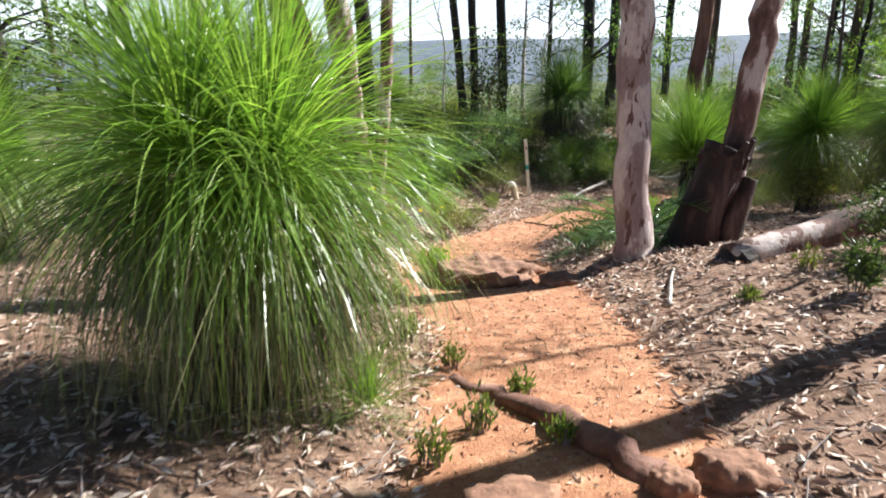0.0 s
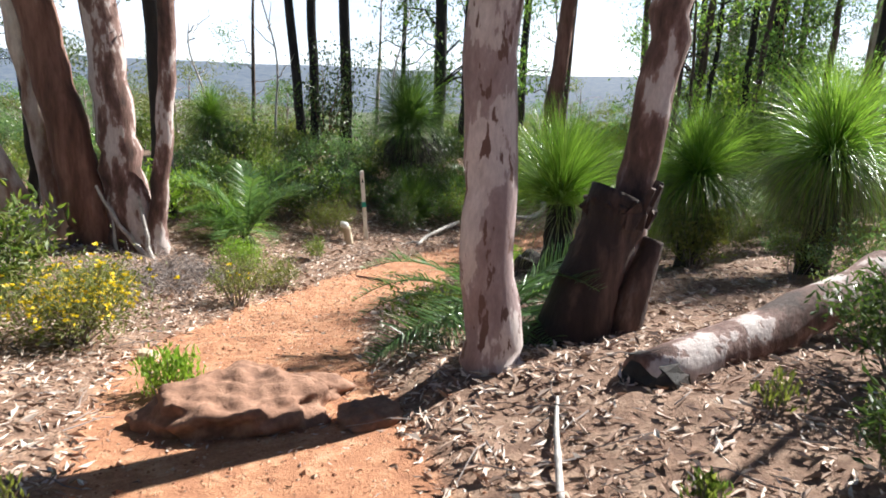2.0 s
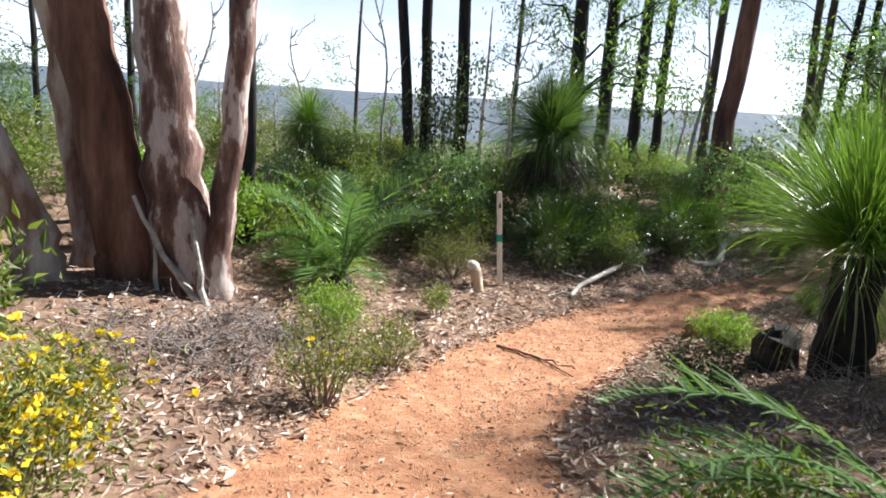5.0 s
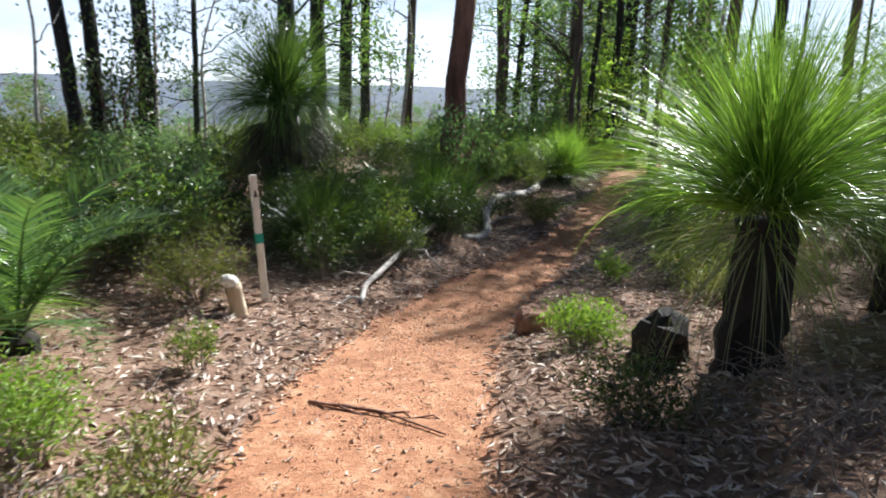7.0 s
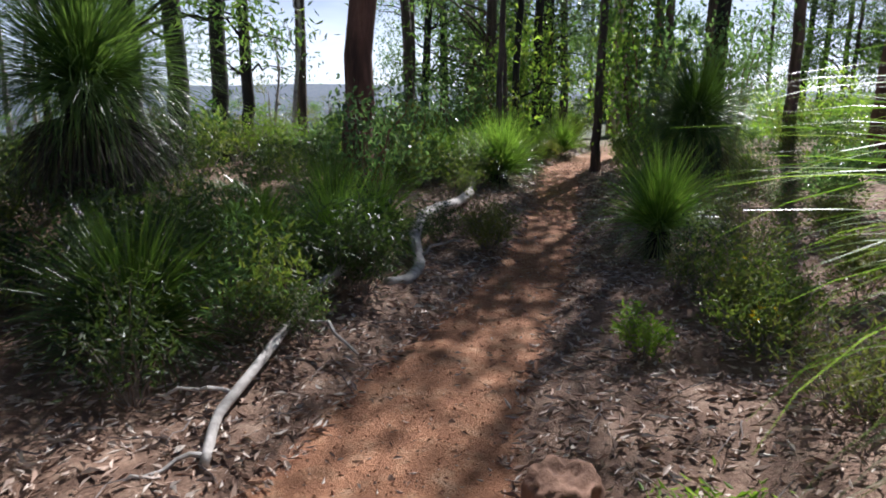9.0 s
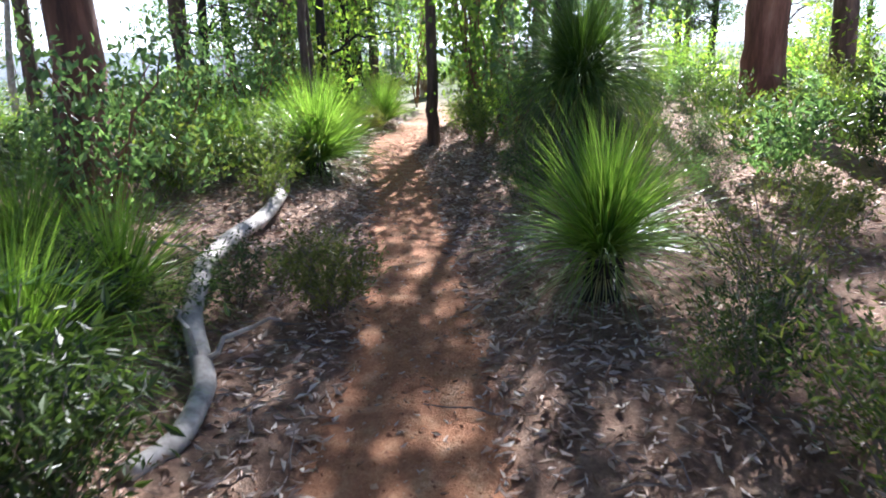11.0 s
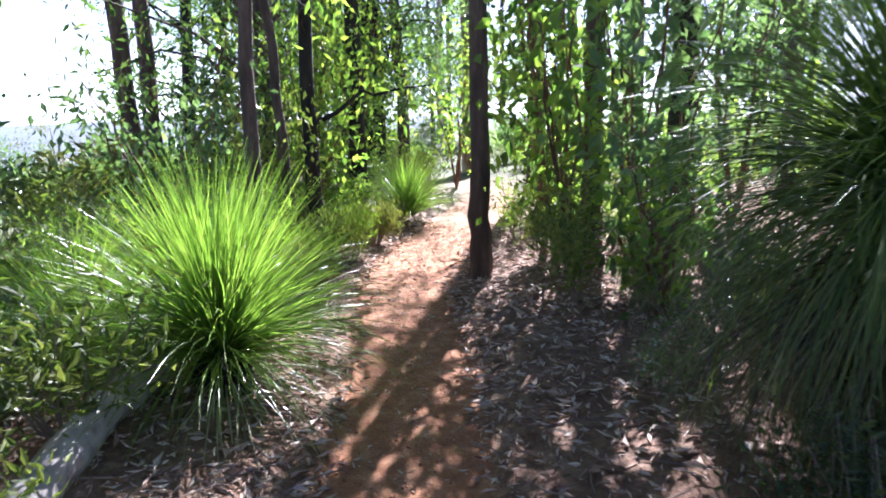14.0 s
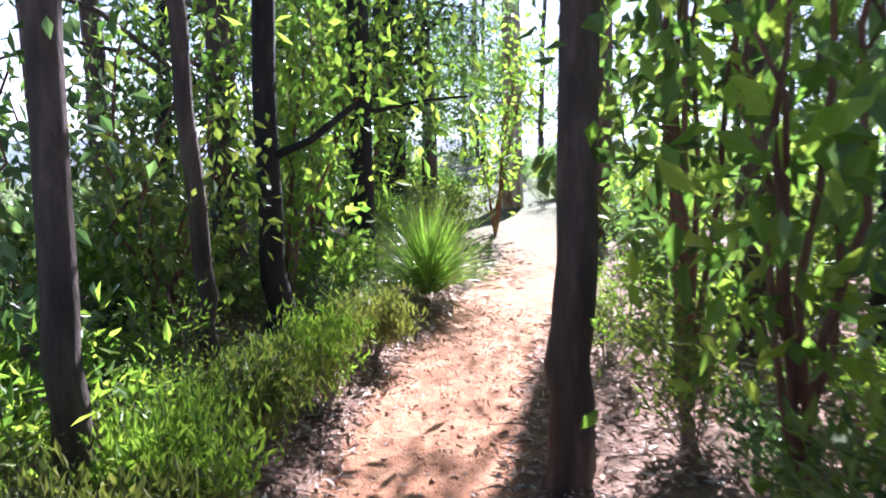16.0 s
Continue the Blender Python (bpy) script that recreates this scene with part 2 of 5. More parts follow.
# ---- the lie of the land ----
def smooth(a, b, x):
    u = np.clip((x - a) / (b - a), 0, 1)
    return u * u * (3 - 2 * u)


TRAIL = [(0.2, -6, 0.6), (0.3, -1, 0.55), (0.42, 2, 0.55), (0.52, 3.4, 0.55), (0.3, 5, 0.68), (0.2, 6.3, 0.72), (0.6, 7.8, 0.56), (1.25, 9, 0.56),
         (1.75, 9.7, 0.55), (2.4, 10.4, 0.5), (3.3, 11.15, 0.42), (4.3, 11.8, 0.36), (5.3, 12.5, 0.32), (6.4, 13.35, 0.3), (7.9, 14.65, 0.31),
         (8.9, 15.5, 0.33), (9.9, 16.5, 0.36), (11.2, 17.4, 0.4), (12.9, 18.3, 0.42), (14.8, 19.2, 0.42), (17.2, 20.9, 0.42), (20, 24, 0.42), (26, 30, 0.42)]


def trail_offset(x, y):
    """Distance outwards from the trail's edge (minus: on it), and the side: 1 to its right."""
    best = np.full(np.shape(x), 1e9)
    side = np.ones(np.shape(x))
    for (ax, ay, aw), (bx, by, bw) in zip(TRAIL, TRAIL[1:]):
        dx, dy = bx - ax, by - ay
        u = np.clip(((x - ax) * dx + (y - ay) * dy) / (dx * dx + dy * dy), 0, 1)
        ex, ey = x - ax - u * dx, y - ay - u * dy
        d = np.hypot(ex, ey) - (aw + u * (bw - aw))
        s = np.where(ex * dy - ey * dx > 0, 1.0, -1.0)
        side = np.where(d < best, s, side)
        best = np.minimum(best, d)
    return best, side


def wave(x, y, s, k):
    """Smooth random unevenness, about -1 to 1: values on a lattice, blended."""
    out = 0.0
    for f, amp in ((0.4, 0.65), (0.93, 0.35)):
        u, v = (x * 0.8 - y * 0.6) * s * f + 31 * k, (x * 0.6 + y * 0.8) * s * f + 17 * k
        iu, iv = np.floor(u), np.floor(v)
        fu, fv = u - iu, v - iv
        fu, fv = fu * fu * (3 - 2 * fu), fv * fv * (3 - 2 * fv)

        def lattice(a, b):
            q = np.sin(a * 127.1 + b * 311.7) * 43758.5453
            return 2 * (q - np.floor(q)) - 1

        out = out + amp * ((lattice(iu, iv) * (1 - fu) + lattice(iu + 1, iv) * fu) * (1 - fv) + (lattice(iu, iv + 1) * (1 - fu) + lattice(iu + 1, iv + 1) * fu) * fv)
    return out


def height(x, y):
    x, y = np.asarray(x, float), np.asarray(y, float)
    d, side = trail_offset(x, y)
    z = 0.2 - 1.16 * smooth(1, 11, y) + 0.14 * smooth(11.5, 17, y)
    bank = np.clip(d, 0, 3.0)
    z = z + bank * np.where(side > 0, 0.1, 0.07) + 0.04 * smooth(-0.05, 0.25, d)
    z = z + 0.12 * np.exp(-((x - 2.1) ** 2 + (y - 5.0) ** 2) / 1.0) + 0.2 * np.exp(-((x + 1.6) ** 2 + (y - 9.7) ** 2) / 1.2)
    s = np.maximum(0, (y - 17.2 - 0.12 * np.maximum(0, x) - 0.8 * np.maximum(0, x - 9.5)) * 0.95)
    z = z - 0.3 * s * s / (s + 9)
    z = np.maximum(z, -45 + 6 * wave(x, y, 0.006, 1))
    rough = 0.02 + 0.05 * smooth(0, 0.5, d)
    return z + rough * wave(x, y, 3.1, 0.7) + 0.45 * rough * wave(x, y, 9.3, 2.1)


def ground_at(x, y):
    return float(height(x, y))


# ---- mesh helpers ----
def mesh_of(name, verts, faces, mats, smooth_shade=False, index=None):
    me = bpy.data.meshes.new(name)
    me.from_pydata(np.asarray(verts).tolist(), [], faces if isinstance(faces, list) else faces.tolist())
    for m in mats if isinstance(mats, (list, tuple)) else [mats]:
        me.materials.append(m)
    if smooth_shade:
        me.polygons.foreach_set("use_smooth", [True] * len(me.polygons))
    if index is not None:
        me.polygons.foreach_set("material_index", index)
    me.update()
    return me


def thing(name, x, y, z, label, category, group="", kind="", turn=0.0, scale=1.0):
    ob = tagged(new(name), label, category, group, kind)
    ob.matrix_basis = Matrix.LocRotScale((x, y, z), Euler((0, 0, radians(turn))), (scale,) * 3)
    return ob


def part_mesh(name, me, parent, label="", m=None, kind=""):
    ob = new(name, me)
    ob.parent = parent
    if m is not None:
        ob.matrix_basis = m
    return tagged(ob, label, kind=kind)


def tube(points, radii, sides=10, ragged=0.0, seed=0, close=True):
    """A tapered limb through the points, with an uneven skin."""
    r = np.random.default_rng(seed)
    p = np.asarray(points, float)
    rad = np.asarray(radii, float)
    n = len(p)
    tang = np.gradient(p, axis=0)
    tang /= np.linalg.norm(tang, axis=1)[:, None]
    ref = np.where(np.abs(tang[:, 2:3]) > 0.9, [[1.0, 0, 0]], [[0, 0, 1.0]])
    u = np.cross(tang, ref)
    for i in range(1, n):
        v = u[i - 1] - tang[i] * (u[i - 1] @ tang[i])
        u[i] = v
    u /= np.linalg.norm(u, axis=1)[:, None]
    w = np.cross(tang, u)
    a = np.linspace(0, 2 * np.pi, sides, endpoint=False)
    lobes = 1 + ragged * (np.sin(a * 3 + r.uniform(0, 6))[None, :] * 0.6 + r.normal(0, 0.55, (n, sides)))
    v = p[:, None] + (rad[:, None] * lobes)[..., None] * (np.cos(a)[None, :, None] * u[:, None] + np.sin(a)[None, :, None] * w[:, None])
    f = [(i * sides + j, i * sides + (j + 1) % sides, (i + 1) * sides + (j + 1) % sides, (i + 1) * sides + j) for i in range(n - 1) for j in range(sides)]
    if close:
        f += [tuple(range(sides))[::-1], tuple(range((n - 1) * sides, n * sides))]
    return v.reshape(-1, 3), f


def joined(pieces):
    vs, fs, o = [], [], 0
    for v, f in pieces:
        vs.append(v)
        fs += [tuple(i + o for i in q) for q in f]
        o += len(v)
    return np.concatenate(vs), fs


def bend(a, b, n=8, sag=0.0, wob=0.0, seed=0):
    r = np.random.default_rng(seed)
    a, b = np.array(a, float), np.array(b, float)
    t = np.linspace(0, 1, n)[:, None]
    p = a + (b - a) * t
    p[:, 2] += sag * np.sin(np.pi * t[:, 0])
    k = r.normal(0, wob, (n, 3))
    k[0] = k[-1] = 0
    return p + k


def blades(root, way, length, droop, width, k=5, tilt=None, seed=0):
    """Thin curved leaves: each springs from its root along its way and bends over by droop (radians) under its weight."""
    r = np.random.default_rng(seed)
    n = len(root)
    t = np.linspace(0, 1, k)
    way = way / np.linalg.norm(way, axis=1)[:, None]
    flat = np.hypot(way[:, 0], way[:, 1]) + 1e-6
    rise = np.arctan2(way[:, 2], flat)
    tm = (t[1:] + t[:-1]) / 2
    el = np.maximum(rise[:, None] - droop[:, None] * tm[None] ** 1.2, -1.5)
    step = (length / (k - 1))[:, None]
    run, lift = np.cumsum(np.cos(el) * step, axis=1), np.cumsum(np.sin(el) * step, axis=1)
    wob = r.normal(0, 0.11, (n, 1)) * tm[None] ** 2 * length[:, None]
    ux, uy = (way[:, 0] / flat)[:, None], (way[:, 1] / flat)[:, None]
    out = np.repeat(root[:, None], k, axis=1)
    out[:, 1:, 0] += run * ux - wob * uy
    out[:, 1:, 1] += run * uy + wob * ux
    out[:, 1:, 2] += lift
    side = np.cross(way, [0, 0, 1.0]) + r.normal(0, 0.35, (n, 3))
    side /= np.linalg.norm(side, axis=1)[:, None] + 1e-9
    w = width[:, None] * np.array([0.8 if i == 0 else 1 - 0.9 * (i / (k - 1)) ** 1.6 for i in range(k)])
    v = np.stack([out - side[:, None] * w[..., None] / 2, out + side[:, None] * w[..., None] / 2], axis=2).reshape(-1, 3)
    b = (np.arange(n) * k * 2)[:, None] + np.arange(k - 1)[None] * 2
    f = np.stack([b, b + 1, b + 3, b + 2], axis=-1).reshape(-1, 4)
    return v, f


def leaves(root, way, length, width, fold=0.25, seed=0):
    """Pointed leaves folded along the midrib, two faces each."""
    r = np.random.default_rng(seed)
    n = len(root)
    way = way / (np.linalg.norm(way, axis=1)[:, None] + 1e-9)
    side = np.cross(way, r.normal(0, 1, (n, 3)))
    side /= np.linalg.norm(side, axis=1)[:, None] + 1e-9
    up = np.cross(side, way)
    L, w = length[:, None], width[:, None]
    mid = root + way * L * 0.42
    v = np.stack([root, mid - side * w / 2 + up * w * fold, root + way * L - up * L * 0.08, mid + side * w / 2 + up * w * fold], axis=1).reshape(-1, 3)
    b = (np.arange(n) * 4)[:, None]
    f = np.concatenate([b + np.array([[0, 1, 2]]), b + np.array([[0, 2, 3]])], axis=0)
    return v, f


def sphere_ways(n, low, high, r):
    """Random directions between two heights (degrees above level)."""
    a = r.uniform(0, 2 * np.pi, n)
    e = np.radians(r.uniform(low, high, n))
    return np.stack([np.cos(a) * np.cos(e), np.sin(a) * np.cos(e), np.sin(e)], axis=1)


# ---- ground: one sheet out to the horizon ----
def axis(a, b, step, reach):
    core = np.arange(a, b + step / 2, step)
    grow = np.cumsum(step * 1.22 ** np.arange(1, 60))
    grow = grow[grow < reach]
    return np.concatenate([a - grow[::-1], core, b + grow])


def build_ground():
    xs, ys = axis(-3.5, 14, 0.075, 4500), axis(-0.5, 20.5, 0.075, 4500)
    gx, gy = np.meshgrid(xs, ys)
    v = np.stack([gx, gy, height(gx, gy)], axis=-1).reshape(-1, 3)
    nx, ny = len(xs), len(ys)
    i = (np.arange(ny - 1)[:, None] * nx + np.arange(nx - 1)[None]).reshape(-1)
    f = np.stack([i, i + 1, i + nx + 1, i + nx], axis=1)
    me = mesh_of("ground", v, f, M_ground, True)
    d, _ = trail_offset(v[:, 0], v[:, 1])
    me.attributes.new("trodden", "FLOAT", "POINT").data.foreach_set("value", (1 - smooth(-0.18, 0.16, d)).astype(np.float32))
    me.attributes.new("distant", "FLOAT", "POINT").data.foreach_set("value", smooth(9, 22, np.hypot(v[:, 0] - 5, v[:, 1] - 9)).astype(np.float32))
    tagged(new("ground", me), "sloping bushland ground with a red gravel trail and leaf litter", "ground", kind="structure")


build_ground()


def build_hills():
    """The far side of the valley: a long low wooded ridge, distance haze painted into its colour."""
    m, nt, b = material("wooded_hills_painted_haze", 1.0)
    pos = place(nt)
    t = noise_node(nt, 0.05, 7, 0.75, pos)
    # blue haze is in the base colour; a faint emission pales it further
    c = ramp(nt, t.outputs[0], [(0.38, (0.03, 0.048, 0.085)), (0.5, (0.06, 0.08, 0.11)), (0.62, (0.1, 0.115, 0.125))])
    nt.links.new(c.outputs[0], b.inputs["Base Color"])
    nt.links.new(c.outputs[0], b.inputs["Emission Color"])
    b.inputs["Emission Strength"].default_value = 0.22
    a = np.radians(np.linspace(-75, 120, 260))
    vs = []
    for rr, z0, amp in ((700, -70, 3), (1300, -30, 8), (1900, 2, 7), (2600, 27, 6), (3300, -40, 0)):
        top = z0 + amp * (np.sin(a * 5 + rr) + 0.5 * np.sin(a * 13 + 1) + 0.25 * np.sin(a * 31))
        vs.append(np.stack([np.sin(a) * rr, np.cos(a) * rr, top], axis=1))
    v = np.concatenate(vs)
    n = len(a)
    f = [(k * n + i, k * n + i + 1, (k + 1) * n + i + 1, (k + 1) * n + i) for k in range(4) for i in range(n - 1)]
    tagged(new("backdrop", mesh_of("backdrop", v, f, m, True)), "long low wooded ridge with blue haze in its colour", "hills", kind="structure")


build_hills()


# ---- plants ----
def grass_tree_parts(ob, trunk_h, leaf, n, skirt=0.5, seed=0, rad=0.12, heads=((0, 0, 0),), spread=(-25, 88), fine=0.0045, k=6, thatch=True, sag=1.0, mat=None, dead=0.3, old=None, dome=False):
    r = np.random.default_rng(seed)
    if trunk_h > 0.08:
        p = bend((0, 0, -0.06), (heads[0][0] * 0.7, heads[0][1] * 0.7, trunk_h), 9, 0, 0.012, seed)
        part_mesh("trunk", mesh_of("trunk", *tube(p, np.linspace(rad * 1.15, rad * 0.95, 9), 14, 0.13, seed), M_char), ob, "fire-blackened rough trunk")
    for hx, hy, hz in heads:
        top = np.array([hx, hy, trunk_h + hz])
        m = n // len(heads)
        way = sphere_ways(m, spread[0], spread[1], r)
        way[:, 2] += 0.12
        root = top + way * rad * 0.6 + r.normal(0, 0.012, (m, 3))
        el = np.arcsin(np.clip(way[:, 2] / np.linalg.norm(way, axis=1), -1, 1))
        ln = leaf * r.uniform(0.6, 1.08, m)
        dr = (0.25 + 1.15 * np.cos(el) ** 1.5) * sag * r.uniform(0.4, 1.5, m)
        part_mesh("crown", mesh_of("crown", *blades(root, way, ln, dr, np.full(m, fine) * r.uniform(0.8, 1.3, m), k, seed=seed), mat or M_needle), ob, "bright green needle-leaf crown")
        if skirt:
            m2 = int(m * skirt)
            way = sphere_ways(m2, -50, 12, r)
            root = top + way * rad * 0.7 - [0, 0, rad * 0.4]
            ln = leaf * r.uniform(0.7, 1.05, m2)
            part_mesh("skirt", mesh_of("skirt", *blades(root, way, ln, r.uniform(0.7, 1.6, m2) * sag, np.full(m2, fine * 1.1), k, seed=seed + 1), old or M_needle_old), ob, "drooping older needle leaves")
        if thatch and trunk_h > 0.3:
            m3 = int(m * dead)
            way = sphere_ways(m3, -80, -10 if dome else -35, r)
            root = top + way * rad * 0.8 - [0, 0, rad * 0.8]
            ln = leaf * r.uniform(0.4, 0.8, m3)
            part_mesh("thatch", mesh_of("thatch", *blades(root, way, ln, r.uniform(0.4, 1.0, m3), np.full(m3, fine * 1.2), 4, seed=seed + 2), M_thatch), ob, "dead brown thatch")


def grass_tree(x, y, trunk_h, leaf, n, label, seed, **kw):
    ob = thing("grass_tree", x, y, ground_at(x, y), label, "grass tree", "grass trees along the trail")
    grass_tree_parts(ob, trunk_h, leaf, n, seed=seed, **kw)
    return ob


# dark: takes the needles that have shade in their colour
def tussock(x, y, leaf, n, label, seed, spread=(15, 88), fine=0.005, skirt=0.25, dark=False):
    ob = thing("grass_tussock", x, y, ground_at(x, y) + 0.02, label, "grass tussock", "tussocks beside the trail")
    grass_tree_parts(ob, 0.0, leaf, n, skirt, seed, 0.09, spread=spread, fine=fine, thatch=False, mat=M_needle_shade if dark else None)
    return ob


def frond_mesh(length, n, seed):
    """A cycad frond in the x-z plane: an arched rib with two rows of narrow leaflets."""
    r = np.random.default_rng(seed)
    t = np.linspace(0, 1, 10)
    rib = np.stack([length * t, 0 * t, length * (0.75 * t - 0.62 * t ** 2.3)], axis=1)
    stalk = mesh_of("frond", *tube(rib, np.linspace(0.009, 0.002, 10), 5), M_frond)
    pieces = []
    u = np.linspace(0.16, 0.99, n)
    base = np.stack([np.interp(u, t, rib[:, i]) for i in range(3)], axis=1)
    for s in (-1, 1):
        way = np.stack([0.55 + 0 * u, s * (0.9 - 0.25 * u), 0.28 + r.normal(0, 0.1, n)], axis=1)
        ln = length * 0.26 * np.sin(np.pi * (0.12 + 0.82 * u)) * r.uniform(0.9, 1.05, n)
        v, f = blades(base, way, ln, np.full(n, 0.35), np.full(n, 0.014), 3, seed=seed + s)
        pieces.append((v, [tuple(q) for q in f.tolist()]))
    return stalk, mesh_of("leafy_fringe", *joined(pieces), M_frond)


FRONDS = [frond_mesh(1.0, 46, s) for s in (1, 2, 3)]


def cycad(x, y, size, n, label, seed, low=5, high=70, only=None):
    r = np.random.default_rng(seed)
    ob = thing("cycad", x, y, ground_at(x, y) + 0.03, label, "cycad", "cycads beside the trail")
    part_mesh("stem", mesh_of("stem", *tube([(0, 0, -0.08), (0, 0, 0.04), (0, 0, 0.1)], [0.1, 0.11, 0.04], 10, 0.15, seed), M_char), ob, "short dark scaly stem")
    for i in range(n):
        a = (only[0] + (only[1] - only[0]) * i / max(1, n - 1)) if only else 360 * i / n + r.uniform(-14, 14)
        tilt = -r.uniform(low, high) + 25
        s = size * r.uniform(0.8, 1.1)
        rib = part_mesh("frond", FRONDS[i % 3][0], ob, m=Matrix.LocRotScale((0, 0, 0.05), Euler((radians(r.uniform(-20, 20)), radians(tilt), radians(a)), "XYZ"), (s, s, s)))
        part_mesh("leafy_fringe", FRONDS[i % 3][1], rib, kind="stuff")
    return ob


def shrub_meshes(w, h, n, leaf, mat, seed, stems=14, flowers=0, upright=0.5):
    """Wiry stems with sprays of small leaves along their outer parts."""
    r = np.random.default_rng(seed)
    pieces, roots, ways, tips = [], [], [], []
    for i in range(stems):
        a, q = r.uniform(0, 2 * np.pi), r.uniform(0.15, 1) ** 0.7
        tip = np.array([np.cos(a) * w / 2 * q, np.sin(a) * w / 2 * q, h * (1 - 0.45 * q * q) * r.uniform(0.75, 1.08)])
        p = bend((np.cos(a) * 0.03, np.sin(a) * 0.03, -0.03), tip, 6, 0.06 * h, 0.02 * w, seed * 50 + i)
        pieces.append(tube(p, np.linspace(0.006, 0.0018, 6), 3, close=False))
        tips.append(tip)
        m = n // stems
        u = r.uniform(0.22, 1.0, m) ** 0.75 * 5
        k = np.minimum(u.astype(int), 4)
        c = p[k] + (p[np.minimum(k + 1, 5)] - p[k]) * (u - k)[:, None]
        roots.append(c + r.normal(0, 0.07 * w + 0.012, (m, 3)) * [1, 1, 0.75])
        wy = r.normal(0, 1, (m, 3))
        wy[:, 2] = np.abs(wy[:, 2]) * upright + upright * 0.7
        ways.append(wy)
    roots, ways = np.concatenate(roots), np.concatenate(ways)
    roots[:, 2] = np.maximum(roots[:, 2], 0.015)
    m = len(roots)
    ln = leaf * r.uniform(0.6, 1.25, m)
    out = [("branchwork", mesh_of("branchwork", *joined(pieces), M_twig)), ("foliage", mesh_of("foliage", *leaves(roots, ways, ln, ln * 0.3, 0.2, seed), mat))]
    if flowers:
        pick = r.choice(m, flowers, replace=False)
        fr = np.repeat(roots[pick] + [0, 0, 0.03], 5, axis=0)
        fr[:, 2] = np.maximum(fr[:, 2], np.percentile(roots[:, 2], 55) + r.normal(0, 0.03, len(fr)))
        fw = sphere_ways(len(fr), 5, 40, r)
        out.append(("blossom", mesh_of("blossom", *leaves(fr, fw, np.full(len(fr), 0.028), np.full(len(fr), 0.022), 0.1, seed), M_flower)))
    return out


def shrub(x, y, w, h, n, leaf, mat, label, seed, group="shrubs beside the trail", name="shrub", **kw):
    ob = thing(name, x, y, ground_at(x, y), label, "shrub", group)
    for nm, me in shrub_meshes(w, h, n, leaf, mat, seed, **kw):
        part_mesh(nm, me, ob)
    return ob


def hanging_leaves(centres, spread, n, leaf, mat, seed, droop=0.9, slim=0.2):
    """Clumps of narrow leaves that hang from the twigs."""
    r = np.random.default_rng(seed)
    c = np.asarray(centres)[r.integers(0, len(centres), n)]
    root = c + r.normal(0, 1, (n, 3)) * spread
    way = r.normal(0, 0.62, (n, 3))
    way[:, 2] -= droop
    ln = leaf * r.uniform(0.6, 1.2, n)
    return mesh_of("foliage", *leaves(root, way, ln, ln * slim, 0.12, seed), mat)


def gum_tree(x, y, stems, mat, label, seed, crown=None, group="", leaf_mat=None, base=None, leaf=0.11, name="gum_tree", sides=14, clear=0.55, clump=(0.26, 0.26, 0.2)):
    """stems: runs of (x, y, z, radius) relative to the base. crown: (centre height, height spread, width, clumps, leaves)."""
    r = np.random.default_rng(seed)
    ob = thing(name, x, y, ground_at(x, y) if base is None else base, label, "tree", group)
    tops = []
    for i, st in enumerate(stems):
        q = np.array(st, float)
        n = 26
        u = np.linspace(0, len(q) - 1, n)
        pts = np.stack([np.interp(u, np.arange(len(q)), q[:, c]) for c in range(3)], axis=1)
        pts[1:-1] += r.normal(0, 0.012, (n - 2, 3)) * min(1.0, (q[-1, 2] - q[0, 2]) / 6)
        rad = np.interp(u, np.arange(len(q)), q[:, 3])
        part_mesh("trunk" if i == 0 else "stem", mesh_of("trunk", *tube(pts, rad, sides, 0.035, seed + i), mat, True), ob)
        if pts[-1, 2] > 2:
            tops.append((pts, rad))
    if crown:
        zc, zs, w, clumps, nl = crown
        cs = []
        for j in range(clumps):
            pts, rad = tops[j % len(tops)]
            hi = max(zc + r.normal(0, zs), clear * pts[-1, 2])
            k = int(np.argmin(np.abs(pts[:, 2] - hi)))
            a, o = r.uniform(0, 2 * np.pi), r.uniform(0.35, 1) * w / 2
            e = pts[k] + [np.cos(a) * o, np.sin(a) * o, r.uniform(-0.1, 0.7) * o]
            lp = bend(pts[k], e, 6, 0.1 * o, 0.05 * o, seed * 31 + j)
            part_mesh("limb", mesh_of("limb", *tube(lp, np.linspace(max(0.012, min(0.03, rad[k] * 0.4)), 0.006, 6), 6, 0.05), mat), ob)
            cs += [lp[-1], lp[-2], lp[-1] + r.normal(0, 0.25, 3), lp[-1] + r.normal(0, 0.3, 3)]
        part_mesh("crown", hanging_leaves(cs, clump, nl, leaf, leaf_mat or M_gumleaf, seed, 0.45, 0.29), ob, "clumps of narrow hanging leaves")
    return ob


# ---- the twin gum beside the trail, and the fallen log ----
gum_tree(1.48, 5.12, [[(0, 0, -0.15, 0.175), (0, 0, 0.05, 0.148), (-0.04, 0.02, 0.5, 0.13), (-0.07, 0.06, 1.1, 0.124), (-0.1, 0.12, 2.2, 0.116), (0.0, 0.2, 4.5, 0.095), (0.3, 0.3, 8, 0.05)]],
         M_gum, "smooth grey-pink gum trunk with dark flaking patches beside the trail", 11, crown=(6.5, 1.0, 3.5, 9, 1500), group="gums beside the trail", sides=20)


